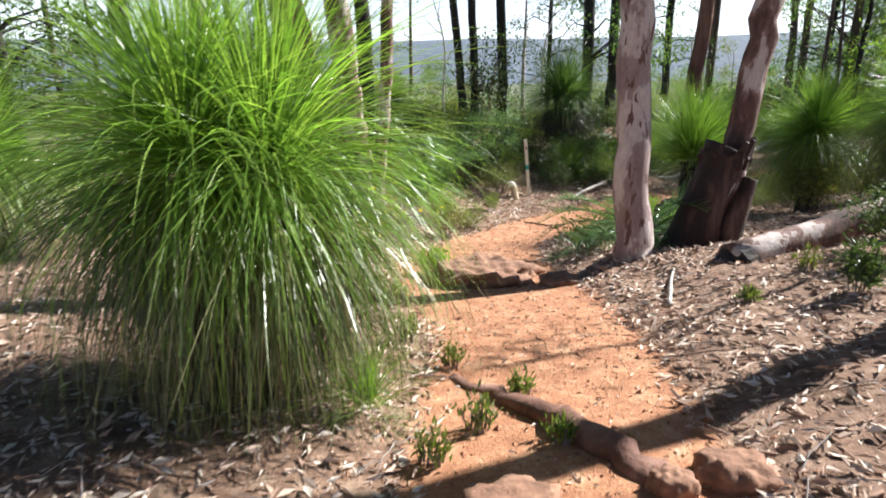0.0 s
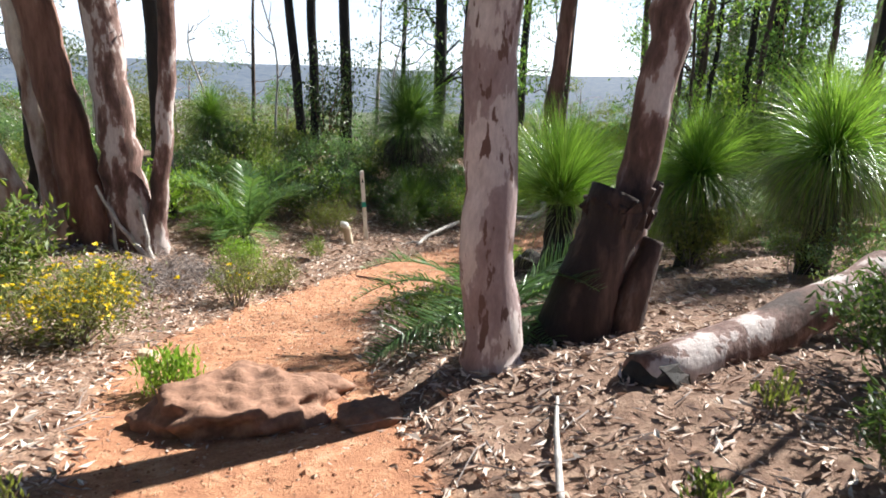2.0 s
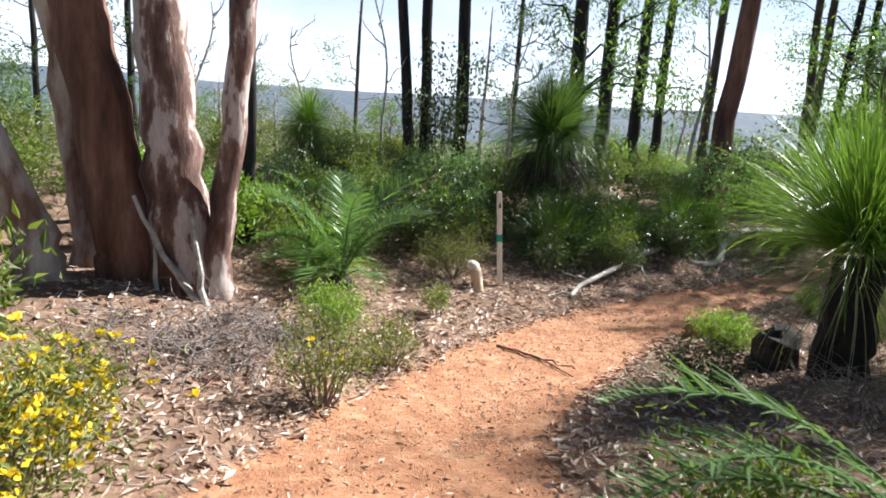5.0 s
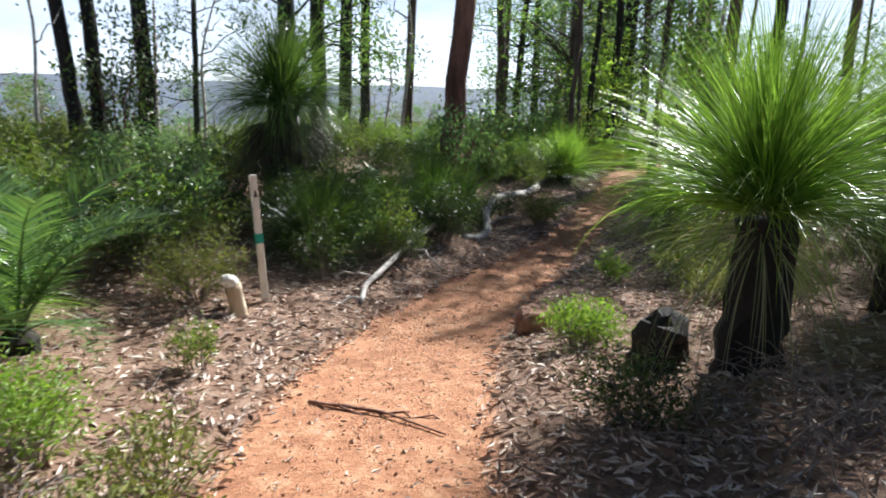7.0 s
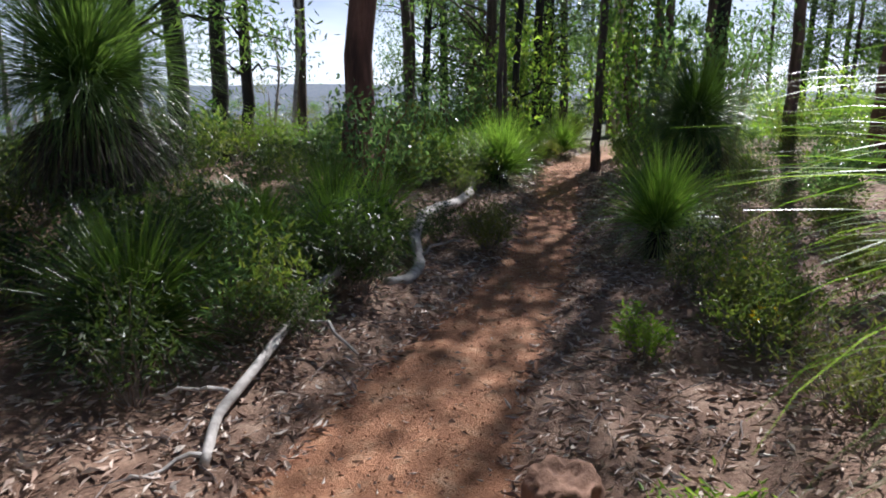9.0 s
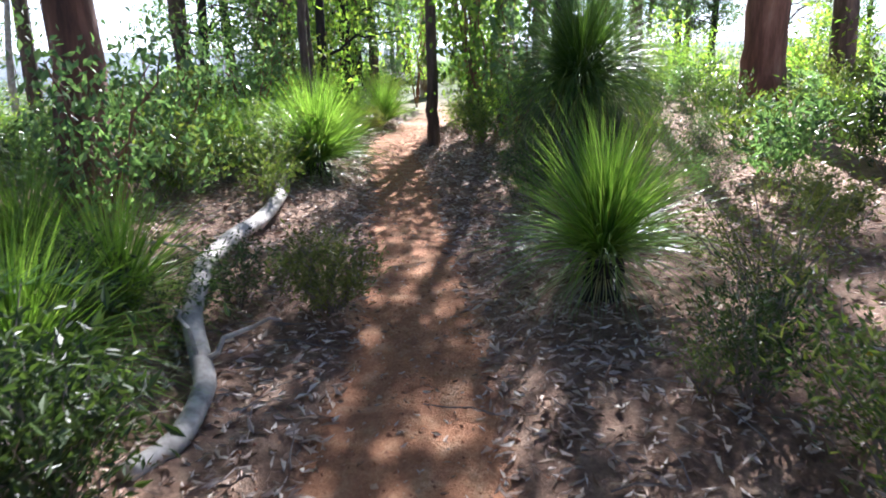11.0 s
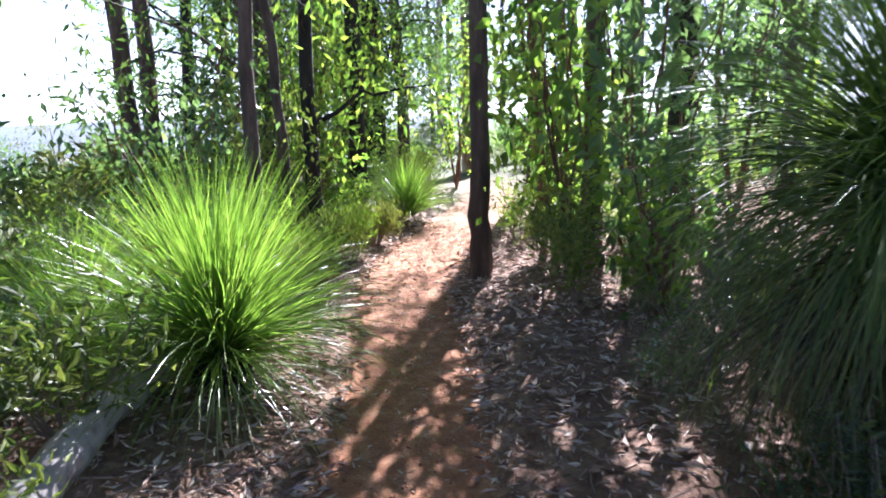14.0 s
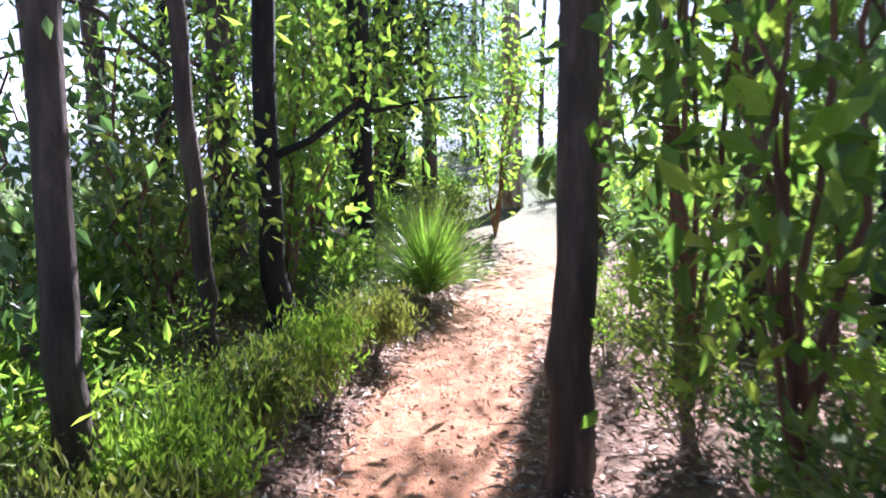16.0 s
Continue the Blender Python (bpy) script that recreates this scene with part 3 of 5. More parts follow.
def stump_gum():
    """A thick leaning butt, broken off in a ragged collar, from which the living stem goes on."""
    x, y = 2.13, 5.58
    ob = gum_tree(x, y, [[(-0.12, -0.03, -0.25, 0.3), (-0.05, 0, 0.03, 0.215), (0.04, 0.02, 0.36, 0.17), (0.14, 0.04, 0.62, 0.17), (0.2, 0.05, 0.8, 0.19)],
                         [(0.2, 0.1, 0.05, 0.13), (0.27, 0.12, 0.6, 0.115), (0.34, 0.14, 1.1, 0.105), (0.44, 0.16, 1.8, 0.11), (0.58, 0.22, 3.0, 0.1), (1.1, 0.4, 8, 0.05)],
                         [(0.2, -0.05, -0.15, 0.13), (0.3, -0.03, 0.25, 0.09), (0.4, 0.0, 0.56, 0.06)]],
                  M_butt, "leaning gum with a charred broken butt and a pale living stem", 12, crown=(6.5, 1.0, 3.0, 8, 1300), group="gums beside the trail", sides=18)
    living = next(c for c in ob.children if max(v.co.z for v in c.data.vertices) > 5 and c.name.startswith("stem"))
    living.data.materials.clear()
    living.data.materials.append(M_mottle)
    r = np.random.default_rng(5)
    pieces = []
    for i in range(16):
        a = i * 2 * np.pi / 16
        c = np.array([0.19 + 0.165 * np.cos(a), 0.05 + 0.165 * np.sin(a), 0.76])
        e = c + [0.055 * np.cos(a), 0.055 * np.sin(a), r.uniform(0.0, 0.1) + 0.05 * np.cos(a)]
        pieces.append(tube([c - [0.01, 0, 0.12], c - [0, 0, 0.03], c, e], [0.03, 0.04, 0.038, 0.012], 6, 0.35, i))
    part_mesh("broken_collar", mesh_of("broken_collar", *joined(pieces), M_butt), ob, "ragged splintered bark collar")


stump_gum()


def fallen_log():
    ob = thing("fallen_log", 2.0, 4.6, ground_at(2.0, 4.6) - 0.03, "fallen gum log with pale and dark red bark", "log")
    p = bend((0, 0, 0.02), (3.6, 0.95, 0.92), 20, -0.05, 0.015, 3)
    part_mesh("stem", mesh_of("stem", *tube(p, np.linspace(0.125, 0.1, 20), 18, 0.05, 4), M_mottle, True), ob)
    q = bend((-0.08, -0.03, -0.05), (0.12, 0.03, 0.04), 5, 0, 0.01, 9)
    part_mesh("butt", mesh_of("butt", *tube(q, [0.05, 0.1, 0.12, 0.135, 0.13], 14, 0.14, 6), M_char), ob, "charred splintered end")


fallen_log()


gum_tree(3.9, 3.85, [[(0, 0, -0.2, 0.16), (0, 0, 0.3, 0.12), (0.1, 0.05, 2.5, 0.11), (0.3, 0.2, 8, 0.05)]], M_gum, "gum trunk uphill of the fallen log", 13, crown=(7, 0.8, 2.5, 6, 700), group="gums beside the trail")
gum_tree(4.35, 5.05, [[(0, 0, -0.1, 0.04), (0.05, 0, 1.2, 0.032), (0.2, 0.1, 4.5, 0.012)]], M_trunk, "slim sapling stem uphill of the fallen log", 14, crown=(4, 0.4, 1.2, 4, 250), group="gums beside the trail", sides=8)
# weeds below the log; their dark leaves also stand for its shadow
shrub(3.2, 3.75, 0.7, 0.42, 1800, 0.05, M_shade_leaf, "leafy weed coloured dark for the log's shadow", 91, stems=16)
shrub(2.95, 4.25, 0.75, 0.5, 2200, 0.05, M_shade_leaf, "leafy weed below the fallen log, dark for its shadow", 90, stems=14)


# ---- the clump of gums on the mound left of the trail ----
gum_tree(-2.1, 9.45, [[(0, 0, -0.2, 0.2), (-0.05, 0, 0.3, 0.15), (-0.55, -0.02, 1.4, 0.14), (-1.0, 0, 2.3, 0.125), (-2.4, 0.1, 6, 0.08)]], M_gum_pale,
         "pale gum trunk leaning far over", 21, crown=(5, 0.8, 2.5, 6, 900), group="gum clump on the mound")
gum_tree(-1.62, 9.72, [[(0.05, 0, -0.2, 0.3), (0, 0, 0.3, 0.22), (-0.22, 0, 1.5, 0.19), (-0.42, 0, 2.6, 0.175), (-1.1, 0.2, 8, 0.08)]], M_gum_red,
         "thick red-brown gum trunk", 22, crown=(6.5, 1, 3.5, 9, 1500), group="gum clump on the mound")
gum_tree(-1.95, 10.05, [[(0, 0, -0.2, 0.2), (-0.1, 0, 0.8, 0.15), (-0.35, 0, 2.6, 0.13), (-0.9, 0.2, 8, 0.06)]], M_gum_pale,
         "grey gum trunk behind the red-brown one", 23, crown=(6.5, 1, 3, 7, 1000), group="gum clump on the mound")
gum_tree(-1.2, 9.68, [[(0.02, 0, -0.2, 0.3), (0, 0, 0.2, 0.235), (-0.1, 0, 1.2, 0.19), (-0.18, 0, 2.4, 0.17), (-0.3, 0.2, 8, 0.08)]], M_mottle,
         "thick grey gum trunk with strips of dark bark", 24, crown=(5.6, 1.2, 3.5, 10, 1600), group="gum clump on the mound")
gum_tree(-0.95, 9.58, [[(0, 0, -0.2, 0.13), (0.0, 0, 0.2, 0.1), (0.12, 0, 1.1, 0.085), (0.2, 0, 2.3, 0.085), (0.5, 0.1, 7, 0.04)]], M_mottle,
         "slender pale gum stem with peeling brown bark", 25, crown=(3.2, 0.4, 3.2, 10, 1900), group="gum clump on the mound", clear=0.36)


def dead_fork():
    ob = thing("dead_branch", -0.98, 9.35, ground_at(-0.98, 9.35), "bare forked dead branch leaning on a gum", "branch")
    part_mesh("stem", mesh_of("stem", *joined([tube(bend((0.0, 0, -0.02), (-0.5, 0.12, 0.72), 8, -0.08, 0.012, 1), np.linspace(0.03, 0.014, 8), 7, 0.06),
                                              tube(bend((0.02, 0, -0.02), (-0.1, 0.1, 0.62), 7, 0, 0.012, 2), np.linspace(0.028, 0.012, 7), 7, 0.06)]), M_dead), ob)
    part_mesh("prong", mesh_of("prong", *tube(bend((-0.33, 0.06, -0.04), (-0.36, 0.1, 0.36), 5, 0, 0.01, 4), [0.02, 0.02, 0.018, 0.014, 0.01], 6, 0.08), M_dead), ob)


dead_fork()


# ---- marker post and stump ----
def marker_post():
    x, y = 1.42, 11.25
    ob = thing("marker_post", x, y, ground_at(x, y) - 0.05, "white trail marker post with a teal band", "post", turn=8)
    ob.matrix_basis = ob.matrix_basis @ pose(0, 0, 0, 0, -5.0, 0)

    def box(w, d, z0, z1, bev=0.003):
        bm = bmesh.new()
        bmesh.ops.create_cube(bm, size=1)
        bmesh.ops.scale(bm, vec=(w, d, z1 - z0), verts=bm.verts)
        bmesh.ops.translate(bm, vec=(0, 0, (z0 + z1) / 2), verts=bm.verts)
        bmesh.ops.bevel(bm, geom=bm.edges[:], offset=bev, segments=2, affect="EDGES")
        me = bpy.data.meshes.new("box")
        bm.to_mesh(me)
        bm.free()
        return me

    for nm, me, mt in (("shaft", box(0.052, 0.035, -0.1, 1.0, 0.008), M_post), ("band", box(0.055, 0.038, 0.5, 0.575), M_band)):
        me.materials.append(mt)
        part_mesh(nm, me, ob, "teal painted band" if nm == "band" else "")
    tri = mesh_of("arrow_mark", [(-0.016, -0.0195, 0.84), (0.016, -0.0195, 0.84), (0, -0.0195, 0.9), (-0.016, -0.016, 0.84), (0.016, -0.016, 0.84), (0, -0.016, 0.9)],
                  [(0, 1, 2), (5, 4, 3), (0, 3, 4, 1), (1, 4, 5, 2), (2, 5, 3, 0)], M_black)
    part_mesh("arrow_mark", tri, ob, "small black arrow mark")


marker_post()


def stump():
    x, y = 1.12, 11.0
    ob = thing("stump", x, y, ground_at(x, y), "short pale sawn-off post stump", "stump")
    part_mesh("body", mesh_of("body", *tube(bend((0.06, 0, -0.05), (0, 0, 0.22), 8, 0, 0.004, 2), [0.06, 0.058, 0.056, 0.055, 0.054, 0.055, 0.056, 0.055], 12, 0.04, 3), M_stump, True), ob)
    part_mesh("cut_top", mesh_of("cut_top", *tube([(0, 0, 0.218), (-0.015, 0, 0.24), (-0.04, 0, 0.255), (-0.075, 0, 0.26)], [0.055, 0.054, 0.045, 0.03], 12, 0.04, 5), M_post), ob, "bleached cut top")


stump()


# ---- stones and roots in the trail ----
def rock(x, y, w, d, h, label, seed, turn=0, mat=None, sink=0.35):
    r = np.random.default_rng(seed)
    bm = bmesh.new()
    bmesh.ops.create_icosphere(bm, subdivisions=5 if w > 0.5 else 4, radius=0.5)
    off = Vector(r.uniform(-50, 50, 3))
    for v in bm.verts:
        c = v.co.normalized()
        k = 0.5 * (1 + 0.28 * noise.noise(c * 1.4 + off) + 0.2 * noise.noise(c * 3.5 + off) + 0.05 * noise.noise(c * 8 + off) + 0.03 * noise.noise(c * 19 + off))
        p = c * k
        p.z = max(-0.3, min(p.z, 0.34 + 0.09 * noise.noise(c * 4 + off) + 0.03 * noise.noise(c * 13 + off)))
        v.co = Vector((p.x * w, p.y * d, p.z * h * 1.3))
    me = bpy.data.meshes.new("rock")
    bm.to_mesh(me)
    bm.free()
    me.materials.append(mat or M_stone)
    me.polygons.foreach_set("use_smooth", [True] * len(me.polygons))
    ob = tagged(new("rock", me), label, "rock", "rocks in the trail")
    ob.matrix_basis = pose(x, y, ground_at(x, y) + h * (0.5 - sink) * 0.6, 0, 0, turn)
    return ob


rock(0.26, 5.0, 0.76, 0.56, 0.3, "flat brown slab of rock across the trail", 1, 8)
rock(0.85, 4.85, 0.3, 0.26, 0.14, "weathered brown rock at the trail's edge", 2, 40)
rock(0.62, 5.3, 0.36, 0.26, 0.14, "low brown rock in the trail", 3, -20)
rock(2.97, 10.02, 0.36, 0.26, 0.26, "dark rounded rock beside the trail", 4, 15)
rock(0.95, 1.95, 0.28, 0.2, 0.16, "brown stone beside a root", 5)
rock(0.72, 1.88, 0.16, 0.13, 0.12, "brown stone beside a root", 6)
rock(-0.38, 6.3, 0.12, 0.1, 0.1, "pale tan stone at the trail's edge", 7, 0, M_stump)
rock(0.2, 1.75, 0.34, 0.26, 0.14, "grey stone in the litter", 9, 10)


def root_ridge():
    ob = thing("tree_root", 0.15, 2.72, ground_at(0.15, 2.72), "thick brown root across the trail", "root")
    z = ground_at(0.7, 1.95) - ground_at(0.15, 2.72)
    part_mesh("stem", mesh_of("stem", *tube(bend((-0.12, 0.12, -0.03), (0.56, -0.78, z + 0.0), 14, 0.035, 0.012, 3), np.linspace(0.03, 0.065, 14), 10, 0.15, 2), M_gum_red, True), ob)


root_ridge()


def limb_on_ground(name, pts, r0, r1, label, twigs, seed, mat=None, category="branch"):
    x, y = pts[0][0], pts[0][1]
    z = ground_at(x, y)
    ob = thing(name, x, y, z, label, category)
    q = []
    for (a, b, up) in pts:
        q.append((a - x, b - y, ground_at(a, b) - z + up))
    q = np.array(q)
    n = 5 * len(q)
    u = np.linspace(0, len(q) - 1, n)
    p = np.stack([np.interp(u, np.arange(len(q)), q[:, c]) for c in range(3)], axis=1)
    p[1:-1] = (p[:-2] + 2 * p[1:-1] + p[2:]) / 4
    part_mesh("stem", mesh_of("stem", *tube(p, np.linspace(r0, r1, n), 10, 0.09, seed), mat or M_dead, True), ob)
    for i, (a, b, c, rr) in enumerate(twigs):
        k = int(a * (n - 1))
        part_mesh("twig", mesh_of("twig", *tube(bend(p[k], p[k] + np.array(b), 7, c, 0.012, seed + i), np.linspace(rr, rr * 0.4, 7), 7, 0.08), mat or M_dead), ob)
    return ob


limb_on_ground("fallen_branch", [(2.1, 11.06, 0.02), (2.26, 11.36, 0.05), (2.6, 11.68, 0.1), (3.0, 12.15, 0.1), (3.3, 12.42, 0.14), (3.6, 12.6, 0.16)], 0.022, 0.03, "bleached grey branch lying beside the trail",
               [(0.62, (0.14, -0.52, -0.08), 0.08, 0.018), (0.66, (-0.02, 0.05, 0.2), 0.02, 0.014), (0.3, (-0.3, 0.15, 0.02), 0.03, 0.012), (0.05, (-0.35, -0.02, -0.02), 0.02, 0.012)], 3)
limb_on_ground("fallen_log", [(3.95, 12.6, 0.01), (4.2, 12.7, 0.03), (4.5, 12.95, 0.05), (4.72, 13.35, 0.18), (5.1, 13.75, 0.22), (5.6, 14.15, 0.14), (6.3, 14.7, 0.1), (6.95, 15.25, 0.06)], 0.04, 0.058, "long bleached grey log beside the trail",
               [(0.35, (0.35, -0.12, 0.1), 0.04, 0.016), (0.32, (0.1, 0.3, 0.2), 0.05, 0.014), (0.6, (-0.25, 0.25, 0.15), 0.03, 0.012)], 8, None, "log")
limb_on_ground("fallen_log", [(6.9, 15.28, 0.05), (7.4, 15.75, 0.08), (7.95, 16.2, 0.06)], 0.075, 0.08, "short pale dead log beside the trail", [], 9, M_dead, "log")
limb_on_ground("fallen_log", [(6.6, 15.9, 0.03), (7.1, 16.4, 0.06)], 0.05, 0.055, "short dark dead log in the scrub", [], 10, M_trunk, "log")
limb_on_ground("fallen_stick", [(1.15, 9.5, 0.01), (1.4, 9.15, 0.02), (1.55, 8.8, 0.01)], 0.009, 0.004, "strip of dry bark on the trail", [(0.4, (0.3, -0.3, 0), 0.01, 0.009), (0.2, (0.2, -0.5, 0), 0.01, 0.008), (0.1, (0.33, -0.42, 0), 0.01, 0.008)], 12, M_gum_red, "stick")
limb_on_ground("fallen_stick", [(1.35, 3.85, 0.01), (1.5, 4.3, 0.03), (1.62, 4.6, 0.02)], 0.014, 0.008, "bleached stick in the leaf litter", [], 14, M_dead, "stick")

# ---- grass trees ----
# dead=0.9 packs in dark thatch to stand for shade inside this crown
grass_tree(-0.82, 2.4, 0.84, 0.95, 3000, "large green grass tree with a drooping skirt beside the trail", 31, heads=((-0.1, 0.05, 0.06), (0.18, 0.08, 0.0)), skirt=0.6, rad=0.14, fine=0.0062, k=9, spread=(-15, 88), sag=1.35, dead=0.9)
grass_tree(-3.4, 5.0, 0.75, 0.9, 1500, "green grass tree among low scrub", 32, skirt=0.6, rad=0.13, fine=0.008)
grass_tree(3.08, 8.45, 0.78, 0.98, 2600, "grass tree with a black trunk and pale drooping leaves", 33, skirt=0.05, thatch=False, rad=0.145, fine=0.0062, k=8, spread=(8, 88), sag=0.85, old=M_needle_pale)


def charred_stump(x, y, h, r0, seed):
    ob = thing("grass_tree_stump", x, y, ground_at(x, y), "squat fire-blackened grass tree stump", "stump")
    part_mesh("trunk", mesh_of("trunk", *tube(bend((0, 0, -0.08), (0.03, 0, h), 9, 0, 0.015, seed), r0 * np.array([1.15, 1.1, 1.05, 1.0, 0.98, 0.95, 0.9, 0.75, 0.3]), 16, 0.16, seed), M_char), ob)


charred_stump(2.9, 8.85, 0.32, 0.14, 3)
grass_tree(4.6, 8.5, 0.95, 0.85, 2200, "grass tree with a dark trunk beyond the gums", 34, skirt=0.5, fine=0.0075)
grass_tree(5.0, 7.2, 1.05, 0.9, 2000, "tall grass tree with a black trunk and grey-green leaves", 35, skirt=0.6, fine=0.0075)
grass_tree(2.38, 14.0, 1.2, 1.02, 2600, "tall round-headed grass tree above the scrub", 36, skirt=0.06, dead=0.9, rad=0.19, fine=0.0075, spread=(-8, 88), sag=1.0, k=7, dome=True, mat=M_needle_mid)
grass_tree(-1.2, 16.4, 0.95, 0.75, 1200, "distant grass tree above the scrub", 37, skirt=0.5, fine=0.007)
grass_tree(8.8, 13.32, 0.88, 1.1, 2600, "tall grass tree with a dark trunk and drooping leaves", 38, skirt=0.3, dead=0.7, rad=0.13, fine=0.007, k=8, spread=(-5, 88), sag=1.5, dome=True, mat=M_needle_shade)

# ---- tussocks ----
grass_tree(6.38, 12.05, 0.24, 0.78, 1300, "bright green young grass tree at the trail's edge", 41, skirt=0.12, rad=0.1, fine=0.0075, spread=(8, 88), sag=0.75, thatch=False, old=M_needle_pale)
grass_tree(8.0, 15.85, 0.1, 0.9, 2000, "thick bright green grass tree without a trunk beside the trail", 42, skirt=0.16, rad=0.13, fine=0.0075, spread=(10, 88), sag=0.8, thatch=False, old=M_needle_pale)
tussock(7.65, 16.45, 0.75, 900, "soft green grass clump behind the pale log", 43, (15, 85), 0.007)
tussock(12.5, 18.78, 0.8, 900, "tall green grass tussock where the trail bends", 44, (25, 88), 0.009, 0.1)
tussock(4.0, 13.4, 0.75, 900, "green grass clump in the scrub beside the log", 46, (10, 85), 0.007)
tussock(2.2, 12.35, 0.8, 1300, "dark green grass clump behind the marker post", 47, (10, 85), 0.007, dark=True)
tussock(3.2, 13.2, 0.8, 1100, "dark green grass clump in the scrub", 48, (10, 85), 0.007, dark=True)
tussock(4.7, 13.9, 0.7, 900, "green grass clump in the scrub", 49, (10, 85), 0.007)
tussock(4.6, 14.6, 0.75, 900, "dark grass clump beside a pale log", 50, (10, 85), 0.007, dark=True)
tussock(-1.9, 7.0, 0.6, 900, "green grass clump beside the yellow-flowered shrub", 51, (15, 85), 0.006)
tussock(-2.2, 6.1, 0.75, 900, "bright green grass clump in the sun", 53, (15, 85), 0.007)
tussock(-2.7, 7.9, 0.8, 900, "bright green grass clump in the sun", 54, (15, 85), 0.007)
tussock(-0.35, 10.9, 0.7, 800, "green grass clump beside the gum trunks", 52, (15, 85), 0.007)

# ---- cycads ----
cycad(-0.12, 10.6, 1.05, 20, "blue-green cycad with arching fronds beside the stump", 61)
cycad(1.84, 6.15, 0.95, 18, "green cycad with arching fronds behind the gum", 62, 0, 55, only=(165, 375))
cycad(3.6, 13.6, 0.8, 9, "cycad in the dark scrub", 64)
cycad(-0.6, 12.6, 0.9, 10, "pale cycad in the scrub behind the gums", 65)
cycad(-1.25, 4.6, 0.7, 5, "cycad frond hanging over the trail's edge", 66, 0, 20)

# ---- shrubs ----
shrub(-0.85, 6.55, 1.1, 0.52, 5200, 0.038, M_heath, "low heath shrub covered in yellow flowers", 71, flowers=230, stems=34)
shrub(0.0, 7.95, 0.55, 0.5, 1500, 0.035, M_heath, "small grey-green bush at the trail's edge", 72, flowers=4, stems=20)
shrub(-0.05, 9.25, 0.65, 0.42, 2200, 0.035, M_bright, "bright green bush among leaf litter", 73, stems=22)
shrub(0.72, 10.05, 0.28, 0.3, 500, 0.04, M_shrub, "small sprig of green leaves in the litter", 74, stems=8)
shrub(0.95, 11.3, 0.8, 0.5, 3000, 0.035, M_heath, "olive bush behind the stump", 75, stems=20)
shrub(2.78, 9.35, 0.55, 0.3, 1900, 0.035, M_bright, "bright green cushion bush beside the trail", 76, stems=22)
shrub(2.2, 8.35, 0.6, 0.32, 1500, 0.035, M_shade_leaf, "dark green bush in the shade", 77, stems=18)
shrub(4.35, 10.7, 0.28, 0.32, 600, 0.045, M_bright, "small bright green bush in the litter", 78, stems=10)
shrub(5.2, 10.6, 1.0, 0.6, 3000, 0.04, M_shrub, "low wiry green shrub", 79, flowers=5, stems=20)
shrub(4.75, 10.25, 0.7, 0.5, 2000, 0.035, M_shrub, "low wiry green shrub in the litter", 92, stems=22, flowers=3)
shrub(5.5, 11.1, 0.6, 0.5, 1600, 0.035, M_shade_leaf, "low dark shrub in the litter", 93, stems=20)
shrub(0.35, 8.75, 0.5, 0.35, 900, 0.04, M_heath, "thin grassy bush in the litter", 81, stems=18)
shrub(-0.1, 5.45, 0.3, 0.24, 600, 0.05, M_bright, "grass tuft against the rock", 82, stems=14, upright=1.4)
shrub(1.35, 6.4, 0.6, 0.4, 1100, 0.045, M_shrub, "scrappy green bush at the gum's foot", 84, stems=18)
shrub(2.3, 3.6, 0.3, 0.28, 500, 0.055, M_shade_leaf, "leafy dark weed in the shade", 86, stems=8)
shrub(5.45, 13.2, 0.6, 0.5, 3000, 0.035, M_heath, "grey-green bush between log and trail", 87, stems=20)
shrub(6.35, 11.2, 0.9, 0.7, 1800, 0.035, M_heath, "wiry grey-green bush in the litter", 88, stems=24)
shrub(4.3, 9.6, 0.9, 0.4, 1500, 0.035, M_heath, "low wiry bush at the trail's edge", 89, stems=20)

for i, (x, y, w, h) in enumerate([(9.0, 16.75, 0.6, 0.45), (9.45, 17.05, 0.55, 0.5), (8.65, 16.6, 0.55, 0.4), (9.9, 17.35, 0.6, 0.5), (9.3, 16.8, 0.4, 0.3), (10.5, 17.65, 0.6, 0.5), (11.2, 18.05, 0.55, 0.45), (8.75, 17.1, 0.7, 0.55)]):
    shrub(x, y, w, h, 1900, 0.05, (M_heath, M_bright, M_heath, M_shrub)[i % 4], "pale feathery heath bush at the trail's edge", 150 + i, "heath bushes at the trail's edge", stems=22, upright=1.2)

for i, (x, y, s) in enumerate([(0.02, 2.95, 0.16), (0.32, 2.62, 0.12), (0.12, 2.3, 0.2), (-0.05, 2.05, 0.18), (0.42, 2.2, 0.12), (-0.2, 3.3, 0.2), (2.3, 4.15, 0.22), (2.55, 3.9, 0.18), (1.75, 3.7, 0.12), (-0.35, 4.1, 0.24)]):
    shrub(x, y, s * 0.7, s * 0.75, 130, 0.04, M_shrub if i % 3 else M_heath, "small sprig of green shoots in the litter", 120 + i, "green shoots beside the trail", "green_shoots", stems=10, upright=1.6)
tussock(-0.3, 2.3, 0.32, 260, "pale dry grass tuft under the grass tree", 141, (25, 88), 0.004, 0.9)


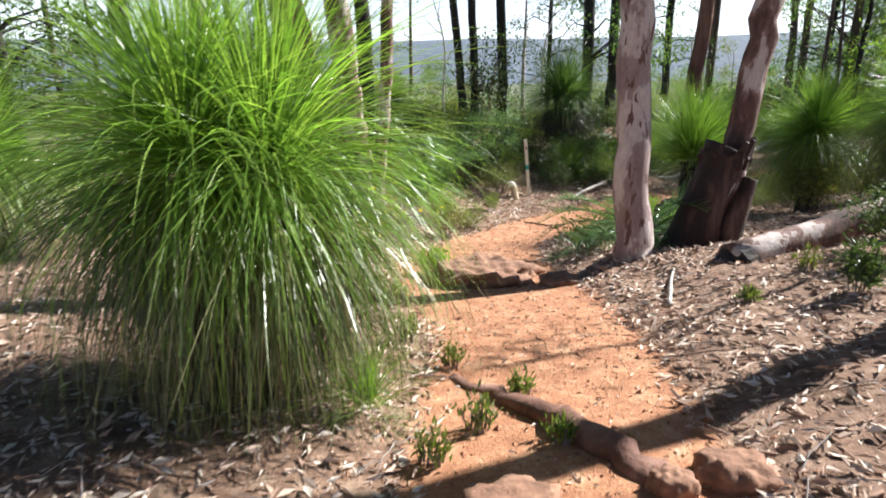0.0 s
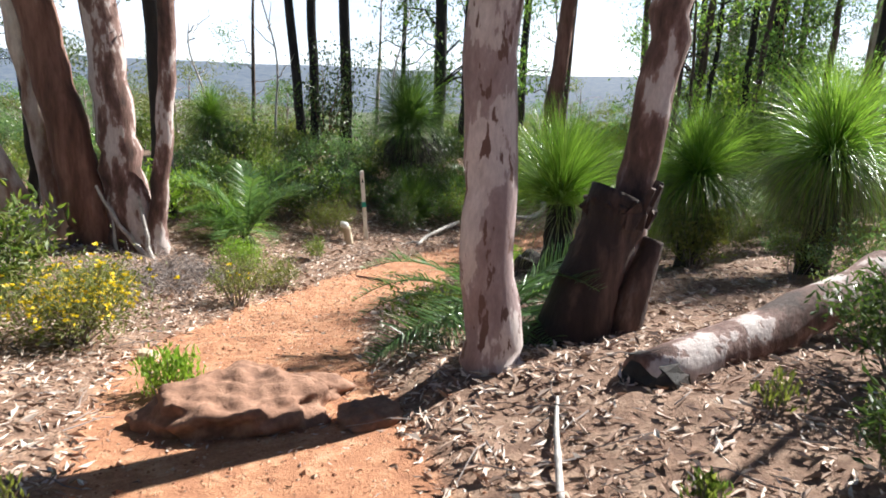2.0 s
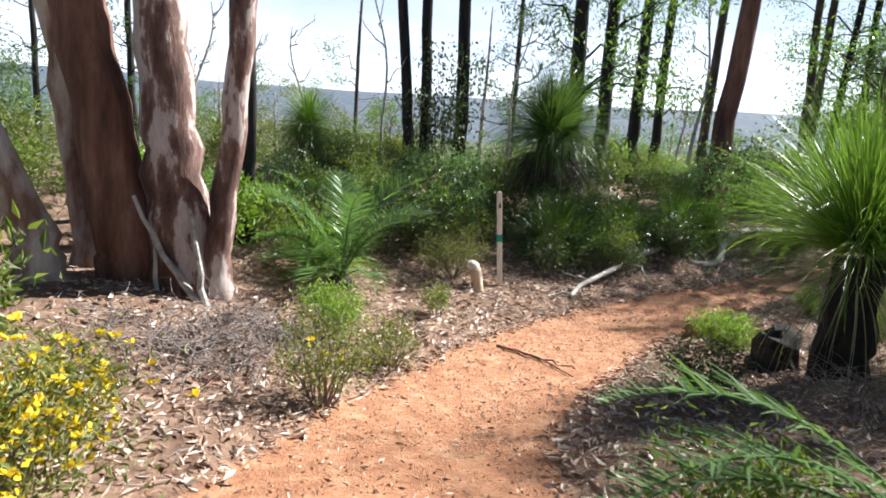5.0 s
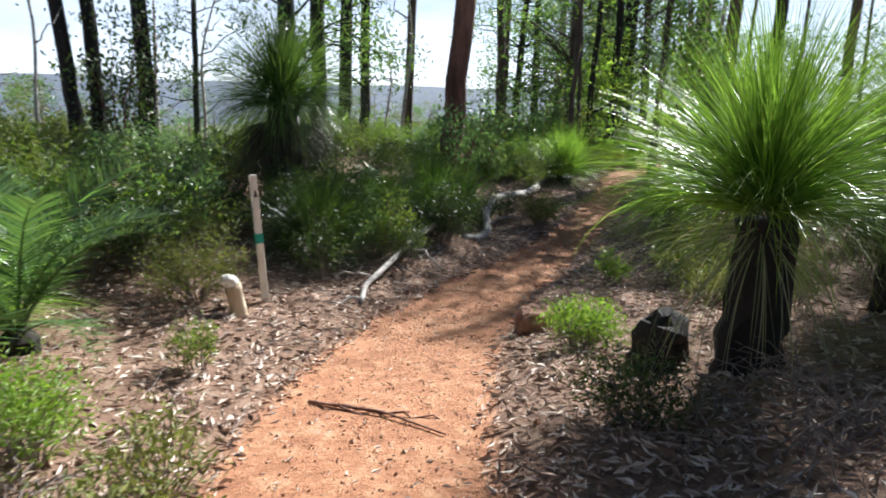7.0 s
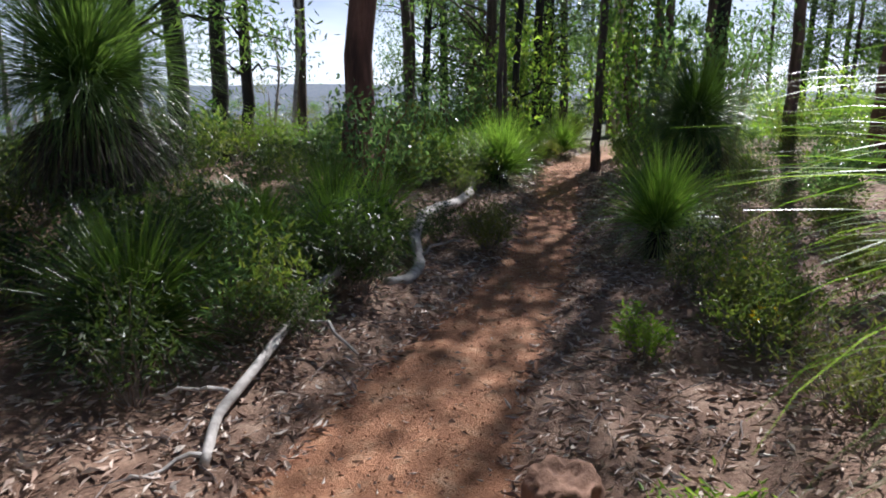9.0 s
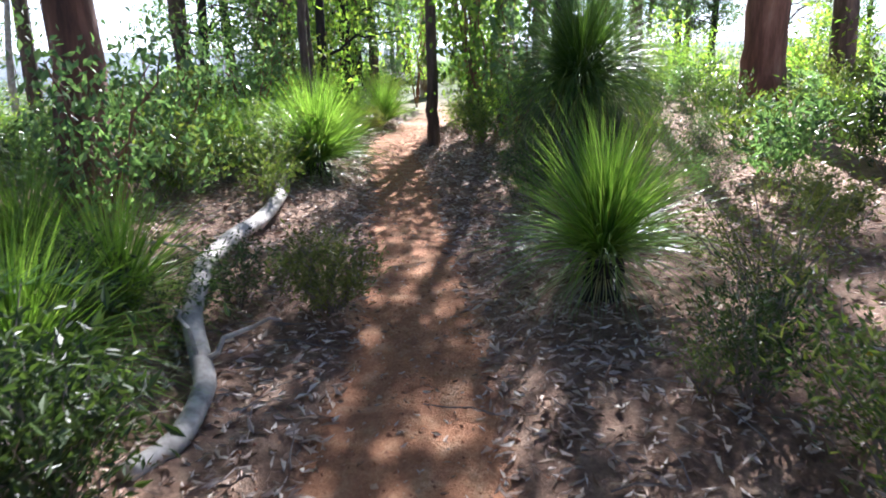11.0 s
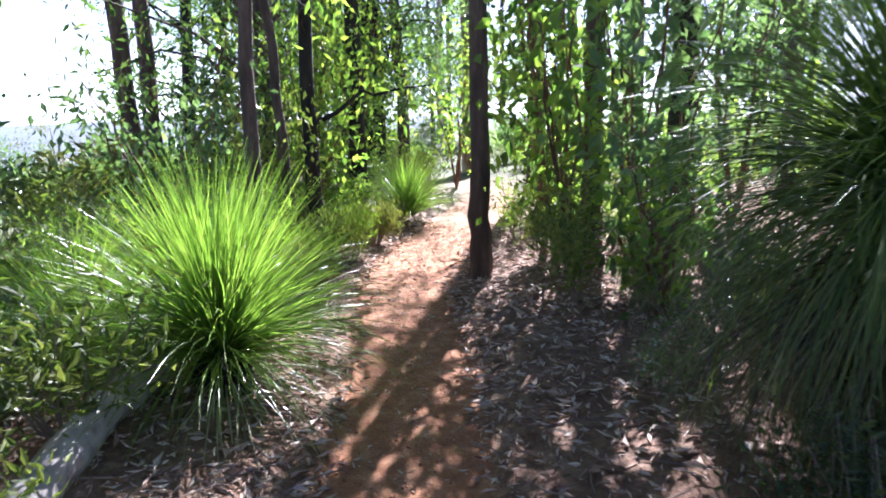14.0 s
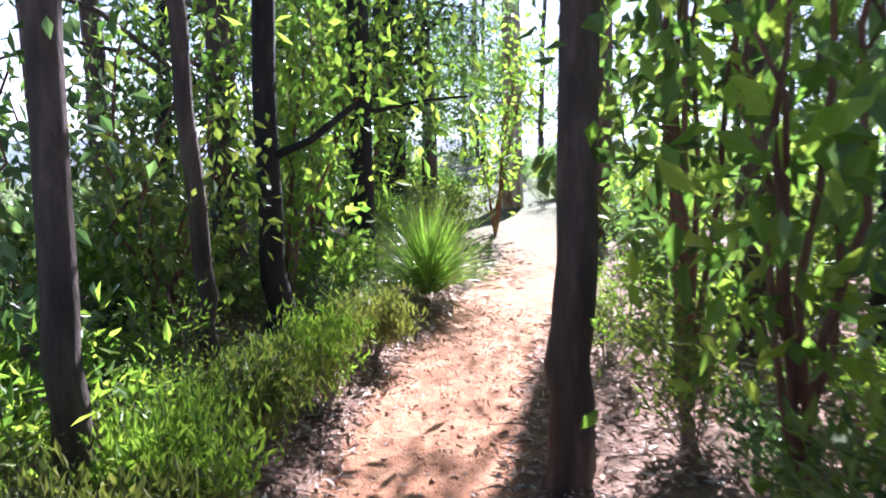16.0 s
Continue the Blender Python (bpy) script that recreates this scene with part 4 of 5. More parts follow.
def scrub(region, count, sizes, mats, label, seed, clear=0.25, leaf=(0.055, 0.1), n=860, kinds=4, avoid=(), joined_up=False, left=False):
    """A few shrubs, repeated over a stretch of the plan off the trail: as things, or as one joined thicket."""
    r = np.random.default_rng(seed)
    spots = []
    while len(spots) < count:
        x, y, s = r.uniform(region[0], region[1]), r.uniform(region[2], region[3]), r.uniform(*sizes)
        if trail_offset(x, y)[0] < clear + s * 0.42 or any(math.hypot(x - a, y - b) < c for a, b, c in avoid):
            continue
        if left and trail_offset(x, y)[1] > 0:
            continue
        spots.append((x, y, s, r.uniform(0, 6.28), s * r.uniform(0.8, 1.1)))
    if joined_up:
        pieces = {}
        for i in range(kinds):
            for nm, me in shrub_meshes(1.0, r.uniform(0.75, 1.05), n, r.uniform(*leaf), mats[i % len(mats)], seed * 7 + i, 9):
                v = np.empty(len(me.vertices) * 3)
                me.vertices.foreach_get("co", v)
                pieces[i, nm] = (v.reshape(-1, 3), [tuple(p.vertices) for p in me.polygons], me.materials[0])
                bpy.data.meshes.remove(me)
        vs, fs, idx, o, mlist = [], [], [], 0, [M_twig, *dict.fromkeys(mats)]
        for j, (x, y, s, a, sz) in enumerate(spots):
            for nm in ("branchwork", "foliage"):
                v, f, mt = pieces[j % kinds, nm]
                ca, sa = math.cos(a) * s, math.sin(a) * s
                vs.append(np.stack([x + v[:, 0] * ca - v[:, 1] * sa, y + v[:, 0] * sa + v[:, 1] * ca, ground_at(x, y) - 0.02 + v[:, 2] * sz], axis=1))
                fs += [tuple(q + o for q in t) for t in f]
                idx += [mlist.index(mt)] * len(f)
                o += len(v)
        tagged(new("scrub", mesh_of("scrub", np.concatenate(vs), fs, mlist, index=idx)), label, "scrub", kind="stuff")
        return
    protos = [None] * kinds
    for j, (x, y, s, a, sz) in enumerate(spots):
        i = j % kinds
        m = Matrix.LocRotScale((x, y, ground_at(x, y) - 0.02), Euler((0, 0, a)), None)
        if protos[i] is None:
            protos[i] = c = shrub(x, y, 1.0, r.uniform(0.75, 1.05), n, r.uniform(*leaf), mats[i % len(mats)], label, seed * 7 + i, "scrub", stems=20)
            c.matrix_basis = m
        else:
            c = copy_thing(protos[i], m)
        c.scale = (s, s, sz)


NO = ((1.42, 11.25, 0.9), (1.12, 11, 0.7), (2.38, 14.0, 0.5))
scrub((-7, -1.2, 4, 8.2), 26, (0.4, 0.9), (M_shrub, M_bright, M_heath), "low green scrub in the sun", 101, 0.35, avoid=((-0.75, 6.85, 0.7),))
scrub((-7, -0.2, 10.6, 16), 40, (0.5, 1.1), (M_shrub, M_bright, M_bluegum, M_heath), "low green scrub behind the gums", 102, 0.3, joined_up=True, avoid=((-0.12, 10.6, 0.8),))
scrub((-1, 7.5, 12.0, 17.5), 64, (0.6, 1.15), (M_shade_leaf, M_shrub, M_shade_leaf, M_bluegum), "dark leafy scrub beyond the trail", 103, 0.25, left=True, avoid=NO)
scrub((5.5, 12, 15.4, 20.5), 56, (0.5, 1.1), (M_shrub, M_younggum, M_bright, M_bluegum), "leafy green scrub beside the trail", 104, 0.08, avoid=((8.1, 15.95, 0.75), (7.2, 15.6, 0.6), (7.8, 16.1, 0.6)))
scrub((3.4, 9, 4.5, 11.5), 26, (0.4, 0.95), (M_shade_leaf, M_heath, M_shrub, M_bluegum), "low scrub under the trees", 105, 0.9, joined_up=True, avoid=((3.05, 8.45, 0.9), (6.25, 12.0, 1.3), (6.2, 11.6, 0.8)))
scrub((8, 15, 10, 18), 40, (0.45, 1.05), (M_shade_leaf, M_bluegum, M_shrub, M_younggum), "scrub in the shade of the trees", 106, 0.3, joined_up=True, avoid=((8.8, 13.3, 0.9), (6.25, 12.0, 1.6), (8.2, 12.6, 0.9), (9.8, 14.4, 0.7), (11.0, 16.4, 0.4)))
scrub((-16, 26, 18, 36), 120, (0.7, 1.4), (M_shrub, M_heath, M_bluegum, M_gumleaf), "dense green scrub on the far slope", 107, 0.4, leaf=(0.11, 0.16), n=520, joined_up=True)
scrub((-16, -4.5, 4, 20), 60, (0.6, 1.4), (M_shrub, M_heath, M_bluegum), "pale green scrub in the open woodland", 108, 0.4, n=700, joined_up=True)
scrub((9, 22, -2, 12), 50, (0.5, 1.2), (M_shade_leaf, M_heath, M_shrub), "scrub in the shaded open woodland", 109, 1.2, n=700, joined_up=True)
scrub((13, 30, 12, 32), 120, (0.7, 1.7), (M_shrub, M_bluegum, M_younggum, M_gumleaf), "leafy scrub along the trail ahead", 110, 0.3, n=700, leaf=(0.07, 0.11), joined_up=True)


scrub((1.9, 6.2, 11.7, 14.0), 26, (0.4, 0.8), (M_shade_leaf, M_shrub, M_shade_leaf), "low dark leafy bush beside the trail", 111, 0.15, left=True, avoid=((2.38, 14.0, 0.4), (2.6, 11.7, 0.45), (4.5, 12.9, 0.5)))
scrub((-1.2, 1.7, 11.5, 14.8), 30, (0.45, 0.9), (M_shrub, M_bright, M_shade_leaf), "low leafy bush behind the stump", 112, 0.2, avoid=NO)
scrub((8.8, 14.5, 16.3, 20.5), 46, (0.3, 0.6), (M_heath, M_shrub, M_bright), "low green heath at the trail's edge", 113, 0.02, left=True, n=900, leaf=(0.035, 0.06))
scrub((3.6, 8.5, 9.0, 12.2), 16, (0.35, 0.7), (M_heath, M_shade_leaf, M_shrub), "low wiry bush in the litter", 114, 0.45, avoid=((6.25, 12.0, 1.0), (6.0, 11.8, 0.7), (4.4, 10.7, 0.4)), n=900, leaf=(0.03, 0.05))
scrub((7.6, 10.8, 12.0, 15.0), 34, (0.4, 0.85), (M_shade_leaf, M_bluegum, M_shade_leaf), "dark low bush in the shade of the grass tree", 115, 0.35, avoid=((6.25, 12.0, 0.9), (9.8, 14.4, 0.35)), n=1000, leaf=(0.04, 0.06))
scrub((13.8, 20, 17.8, 25), 44, (0.5, 1.1), (M_shrub, M_younggum, M_bluegum), "leafy bush along the trail ahead", 116, 0.1)


# ---- the woods ----
def wood_tree(x, y, h, r0, mat, label, seed, lean=(0, 0), crown=True, leaf_mat=None, leaf=0.14, nl=1100, low=0.45, group="trees of the wood", width=2.6, clumps=10, name="gum_tree"):
    r = np.random.default_rng(seed)
    st = [(0, 0, -0.2, r0 * 1.25), (lean[0] * 0.1 + r.normal(0, 0.03), lean[1] * 0.1, h * 0.1, r0), (lean[0] * 0.45 + r.normal(0, 0.06), lean[1] * 0.45 + r.normal(0, 0.06), h * 0.45, r0 * 0.8),
          (lean[0] * 0.75 + r.normal(0, 0.08), lean[1] * 0.75, h * 0.75, r0 * 0.5), (lean[0], lean[1], h, r0 * 0.2)]
    return gum_tree(x, y, [st], mat, label, seed, crown=(h * (low + 0.3), h * (0.2 if low > 0.2 else 0.13), width * 1.3, clumps + 4, int(nl * 1.5)) if crown else None, group=group, leaf_mat=leaf_mat, leaf=leaf, name=name, sides=9, clear=0.45 if low > 0.5 else 0.12, clump=(0.25, 0.25, 0.19))


BURNT = "slim fire-blackened gum trunk above the scrub"
for i, (x, y, r0, lx, h) in enumerate([(0.6, 19.3, 0.115, -1.1, 12), (0.86, 19.5, 0.12, -0.3, 12), (1.6, 19.4, 0.14, -0.2, 13), (3.66, 17.9, 0.15, 0.0, 12), (4.44, 18.7, 0.14, 0.1, 12),
                                       (6.05, 21.3, 0.15, -0.1, 13), (7.2, 23, 0.13, 0.2, 13), (-3.07, 12.5, 0.1, -0.1, 9), (-1.34, 12.1, 0.14, 0.1, 10), (-4.07, 12.1, 0.09, -0.2, 9), (-3.66, 8.4, 0.12, -0.35, 9)]):
    wood_tree(x, y, h, r0, M_char, BURNT, 200 + i, (lx, 0.1), low=0.6 if x < 2 else -0.02, nl=1000 if x < 2 else 1300, width=2.6)
wood_tree(5.47, 15.6, 11, 0.17, M_gum_red, "dark red-brown gum trunk leaning over the scrub", 220, (0.9, 0.2), low=0.2, nl=1600, width=2.6)
for i, (x, y, r0, h) in enumerate([(15.3, 26.5, 0.14, 11), (11.4, 19.9, 0.12, 11), (15.9, 23.5, 0.14, 11), (15, 21.6, 0.11, 10), (9.2, 24.4, 0.14, 13), (10.9, 22.2, 0.12, 12),
                                   (14.7, 21.6, 0.13, 12), (16.6, 22.5, 0.12, 12), (12.0, 23.7, 0.13, 12), (13.5, 25.1, 0.12, 12)]):
    wood_tree(x, y, h, r0, M_trunk if i % 3 else M_char, "slim dark gum in the wood", 240 + i, (0.3 * math.sin(i * 2.3), 0.2), low=0.65 if x < 12.5 and y > 21 else -0.08, nl=1300 if x < 12 and y < 21 else 2000, width=3.6, clumps=14, leaf_mat=(M_gumleaf, M_gumleaf, M_shade_leaf, M_bluegum)[i % 4])



def canopy(x, y, h, r0, mat, label, seed, lean, zc, width, nl, leaf_mat=None):
    """A tall tree with its crown high overhead, out of view and set to shade the ground."""
    st = [(0, 0, -0.2, r0 * 1.3), (0.02, 0.02, h * 0.1, r0), (lean[0] * 0.4, lean[1] * 0.4, h * 0.5, r0 * 0.8), (lean[0], lean[1], h, r0 * 0.25)]
    return gum_tree(x, y, [st], mat, label, seed, crown=(zc, 1.1, width, 20, nl), group="trees of the wood", leaf_mat=leaf_mat, leaf=0.17, sides=12, clear=0.4)


# crown heights and widths are chosen for where their shade falls
canopy(12.75, 12.6, 11, 0.26, M_gum_red, "thick brown gum trunk under the canopy", 266, (0.4, 0.1), 9.0, 3, 1500)
canopy(15.0, 12.0, 10, 0.18, M_trunk, "grey gum trunk in the wood", 267, (-0.3, 0.1), 7.5, 6, 3600)
canopy(13.0, 15.6, 10, 0.13, M_char, "tall blackened gum in the wood", 268, (0.2, 0.1), 7.4, 3, 900)
# added tree: its unseen crown shades the litter right of the trail
canopy(14.6, 15.0, 11, 0.11, M_trunk, "slim dark gum in the wood", 272, (0.1, 0.2), 8.3, 2.8, 3500)
canopy(15.0, 17.0, 9.5, 0.14, M_trunk, "tall dark gum in the wood", 269, (0.1, 0.1), 7.0, 3, 1200)
canopy(10.6, 16.28, 9, 0.074, M_trunk, "dark gum trunk at the trail's edge", 263, (0.55, 0.3), 6.1, 4.4, 6000)
# added tree: its unseen crown shades the nearer stretch of trail
canopy(12.3, 16.2, 9, 0.085, M_trunk, "slim dark gum in the wood", 273, (0.1, 0.0), 5.9, 2.3, 3200)
canopy(16.8, 19.6, 11, 0.14, M_trunk, "tall dark gum in the wood", 270, (0.1, 0.1), 6.6, 3, 1600)
canopy(12.9, 20.0, 10, 0.11, M_char, "tall blackened gum in the wood", 271, (0.1, 0.1), 8.0, 3, 900)

# stems beside the last stretch of the trail
wood_tree(9.2, 17.2, 7.5, 0.053, M_trunk, "slim leaning brown gum stem beside the trail", 260, (0.2, 0.1), low=0.6, nl=700, width=2.4)
wood_tree(10.9, 18.55, 8, 0.075, M_char, "blackened gum trunk in the scrub", 261, (0.0, 0.1), low=0.3, nl=700, width=2.6, leaf_mat=M_younggum)
wood_tree(10.1, 18.0, 7, 0.045, M_trunk, "slim dark crooked stem in the scrub", 262, (-0.35, 0.1), low=0.55, nl=400, width=2.6, leaf_mat=M_younggum)
wood_tree(19.9, 23.3, 11, 0.22, M_gum_pale, "pale gum trunk where the trail goes on", 264, (0.1, 0.1), nl=1200)
wood_tree(20.6, 23.9, 11, 0.16, M_gum, "grey gum trunk where the trail goes on", 265, (0.3, 0.1), nl=1200)


def sapling(x, y, h, w, n, leaf, mat, label, seed, slim=0.5, low=0.1):
    """A leafy young gum: thin whippy stems hung with broad juvenile leaves."""
    r = np.random.default_rng(seed)
    ob = thing("gum_sapling", x, y, ground_at(x, y), label, "sapling", "saplings beside the trail")
    cs = []
    for i in range(7):
        a = r.uniform(0, 6.28)
        e = (np.cos(a) * w * 0.5 * r.uniform(0.3, 1), np.sin(a) * w * 0.5 * r.uniform(0.3, 1), h * r.uniform(0.65, 1.0))
        p = bend((0, 0, -0.05), e, 9, 0.1 * h, 0.03, seed * 9 + i)
        part_mesh("stem", mesh_of("stem", *tube(p, np.linspace(0.016, 0.004, 9), 6), M_gum_red), ob)
        for k in range(2, 9):
            if p[k][2] > low * h:
                cs += [p[k], p[k] + r.normal(0, w * 0.1, 3)]
    part_mesh("foliage", hanging_leaves(cs, (w * 0.13, w * 0.13, h * 0.07), n, leaf, mat, seed, 0.7, slim), ob, "broad hanging juvenile leaves")
    return ob


sapling(10.65, 15.5, 2.5, 1.2, 480, 0.135, M_younggum, "leafy young gum hung with yellow-green leaves at the trail's edge", 281)
sapling(11.35, 16.15, 4.6, 1.9, 2000, 0.13, M_gumleaf, "tall leafy young gum behind the trunk at the trail's edge", 297)
sapling(11.0, 15.2, 2.5, 1.4, 480, 0.16, M_bluegum, "leafy young gum with blue-green leaves", 282)
sapling(10.1, 14.6, 1.0, 0.8, 260, 0.1, M_younggum, "low leafy young gum with yellow-green leaves", 296)
sapling(10.5, 14.8, 1.4, 1.0, 300, 0.13, M_bluegum, "leafy young gum in the shade", 283)
sapling(14.2, 17.7, 2.6, 1.5, 900, 0.11, M_younggum, "leafy young gum beside the trail ahead", 294)
sapling(16.2, 20.9, 2.8, 1.6, 900, 0.11, M_younggum, "leafy young gum beside the trail ahead", 295)
sapling(12.6, 15.0, 2.6, 1.5, 1100, 0.11, M_bluegum, "leafy young gum with blue-green leaves", 284)
sapling(11.4, 19.2, 2.4, 1.5, 1300, 0.1, M_younggum, "leafy young gum behind the trail", 285)
sapling(12.6, 20.4, 3.2, 1.8, 1600, 0.1, M_younggum, "tall leafy young gum with yellow-green leaves", 286)
sapling(13.8, 21.0, 3.0, 1.8, 1500, 0.1, M_younggum, "tall leafy young gum with yellow-green leaves", 287)
sapling(10.3, 19.6, 2.0, 1.4, 1200, 0.09, M_gumleaf, "leafy young gum behind the trail", 288)
sapling(9.0, 18.0, 1.6, 1.2, 1000, 0.08, M_bluegum, "leafy young gum in the scrub", 289)
sapling(6.6, 16.3, 1.4, 1.2, 1000, 0.08, M_bluegum, "leafy young gum beside the log", 290)
sapling(5.3, 15.0, 1.2, 1.1, 900, 0.08, M_bluegum, "leafy young gum beside the log", 291)
sapling(1.1, 18.6, 2.4, 2.2, 1600, 0.1, M_shade_leaf, "dark leafy young gum under burnt trunks", 292)
sapling(10.2, 18.6, 1.5, 1.2, 1000, 0.08, M_shrub, "leafy young gum behind the trail", 293)


def far_trees():
    """Copies of a few whole trees for the depth of the wood and the valley's side."""
    r = np.random.default_rng(77)
    protos = []
    for i in range(5):
        protos.append(wood_tree(-70 - 8 * i, -70, 10 + i, 0.11 + 0.02 * (i % 3), (M_trunk, M_char, M_gum)[i % 3], "gum tree in the depth of the wood", 300 + i, (0.3, 0.2), low=(-0.1, 0.0, -0.05, -0.12, 0.1)[i],
                                nl=2400, width=4.2, clumps=14, leaf=0.16, leaf_mat=(M_gumleaf, M_shade_leaf, M_bluegum, M_gumleaf, M_shade_leaf)[i], group="woodland trees"))
    spots = []
    for x0, x1, y0, y1, n in ((15, 36, 16, 42, 38), (24, 42, -4, 16, 18), (-26, -7, 8, 34, 9), (-14, 10, 30, 48, 4), (-14, 4, -18, -6, 12)):
        for _ in range(n):
            spots.append((r.uniform(x0, x1), r.uniform(y0, y1)))
    k = 0
    for x, y in spots:
        if trail_offset(x, y)[0] < 0.8 or (x > 8 and y > 14 and math.atan2(x - 6, y - 12.5) < radians(35)) or (x > 12 and math.hypot(x - 8, y - 15.5) < 21 and radians(56) < math.atan2(x - 8, y - 15.5) < radians(82)):
            continue
        s = r.uniform(0.75, 1.15)
        m = Matrix.LocRotScale((x, y, ground_at(x, y)), Euler((0, 0, r.uniform(0, 6.28))), None)
        if k < 5:
            c = protos[k]
            c.matrix_basis = m
        else:
            c = copy_thing(protos[k % 5], m)
        c.scale = (s, s, s)
        k += 1
    # rounded bushy crowns of the trees lower down the slope
    q = []
    for i in range(4):
        q.append(wood_tree(-90 - 8 * i, -90, 5 + i * 0.7, 0.12, M_gum, "round-crowned tree on the slope below", 330 + i, (0.2, 0.2), low=0.35, nl=1500, width=4.2, clumps=14, leaf=0.2,
                           leaf_mat=(M_heath, M_shrub, M_bluegum, M_heath)[i], group="trees on the valley side"))
    for j in range(110):
        a, d = radians(r.uniform(-34, 30)), 22 + 75 * r.uniform(0, 1) ** 1.3
        x, y = 1 + math.sin(a) * d, 6 + math.cos(a) * d
        s = min(1.4, max(0.5, (0.9 - 0.022 * d - ground_at(x, y)) / 6.0)) * r.uniform(0.7, 1.12)
        m = Matrix.LocRotScale((x, y, ground_at(x, y) - 0.3), Euler((0, 0, r.uniform(0, 6.28))), None)
        if j < 4:
            c = q[j]
            c.matrix_basis = m
        else:
            c = copy_thing(q[j % 4], m)
        c.scale = (s, s, s)


far_trees()


def dead_tree(x, y, h, r0, seed, lean):
    """A bare crooked stem, forked towards its tip."""
    r = np.random.default_rng(seed)
    ob = thing("dead_tree", x, y, ground_at(x, y), "thin bare bleached dead tree on the slope", "tree", "bare trees on the slope")
    p = bend((0, 0, -0.1), (lean, 0.1, h), 14, 0, 0, seed)
    p[:, 0] += 0.05 * h * np.sin(np.linspace(0, 7, 14) + seed) * np.linspace(0, 1, 14)
    p[:, 1] += 0.03 * h * np.cos(np.linspace(0, 5, 14) + seed) * np.linspace(0, 1, 14)
    part_mesh("trunk", mesh_of("trunk", *tube(p, np.linspace(r0, r0 * 0.3, 14), 7, 0.05, seed), M_dead, True), ob)
    for k in (6, 8, 9, 11, 12):
        a, ln = r.uniform(0, 6.28), h * r.uniform(0.1, 0.24)
        e = p[k] + [math.cos(a) * ln * 0.7, math.sin(a) * ln * 0.4, ln * 0.8]
        part_mesh("limb", mesh_of("limb", *tube(bend(p[k], e, 7, -0.08 * ln, 0.06 * ln, seed + k), np.linspace(r0 * 0.45, r0 * 0.12, 7), 5), M_dead), ob)


for i, (x, y, h, r0, lean) in enumerate([(0.05, 17.6, 3.9, 0.035, -0.2), (-1.9, 22.5, 3.6, 0.05, -0.5), (-3.2, 21, 3.0, 0.045, 0.2), (3.1, 22.5, 4.2, 0.05, 0.3), (-5.5, 24, 4.5, 0.06, 0.6),
                                         (8.1, 23.5, 3.0, 0.05, 0.1), (7.6, 21.5, 4.6, 0.06, 0.2)]):
    dead_tree(x, y, h, r0, 350 + i, lean)


# ---- litter, gravel, twigs ----
def scattered(n, lo, hi, near, seed):
    """Random places beside the trail between two distances from its edge."""
    r = np.random.default_rng(seed)
    xs, ys = [], []
    tot = 0
    while tot < n:
        x, y = r.uniform(-3, 13, 60000), r.uniform(0, 19.5, 60000)
        d, _ = trail_offset(x, y)
        keep = (d > lo) & (d < hi) & (r.uniform(0, 1, 60000) < np.clip(1 - (d - lo) / (hi - lo) * near, 0, 1))
        xs.append(x[keep])
        ys.append(y[keep])
        tot += keep.sum()
    return np.concatenate(xs)[:n], np.concatenate(ys)[:n], r


def leaf_litter():
    x, y, r = scattered(75000, -0.05, 3.4, 0.8, 401)
    z = height(x, y) + r.uniform(0.004, 0.022, len(x))
    root = np.stack([x, y, z], axis=1)
    a = r.uniform(0, 6.28, len(x))
    way = np.stack([np.cos(a), np.sin(a), r.normal(0, 0.22, len(x))], axis=1)
    ln = r.uniform(0.02, 0.085, len(x))
    tagged(new("leaf_litter", mesh_of("leaf_litter", *leaves(root, way, ln, ln * r.uniform(0.16, 0.4, len(x)), 0.3, 402), M_litter)), "dry fallen gum leaves and bark flakes on the ground", "leaf litter", kind="stuff")
    x, y, r = scattered(2200, -0.6, 0.0, 0.0, 403)
    z = height(x, y) + 0.006
    a = r.uniform(0, 6.28, len(x))
    ln = r.uniform(0.015, 0.05, len(x))
    tagged(new("leaf_litter", mesh_of("leaf_litter", *leaves(np.stack([x, y, z], axis=1), np.stack([np.cos(a), np.sin(a), r.normal(0, 0.1, len(x))], axis=1), ln, ln * 0.3, 0.3, 404), M_litter)), "scattered dry leaves on the trail", "leaf litter", kind="stuff")


leaf_litter()


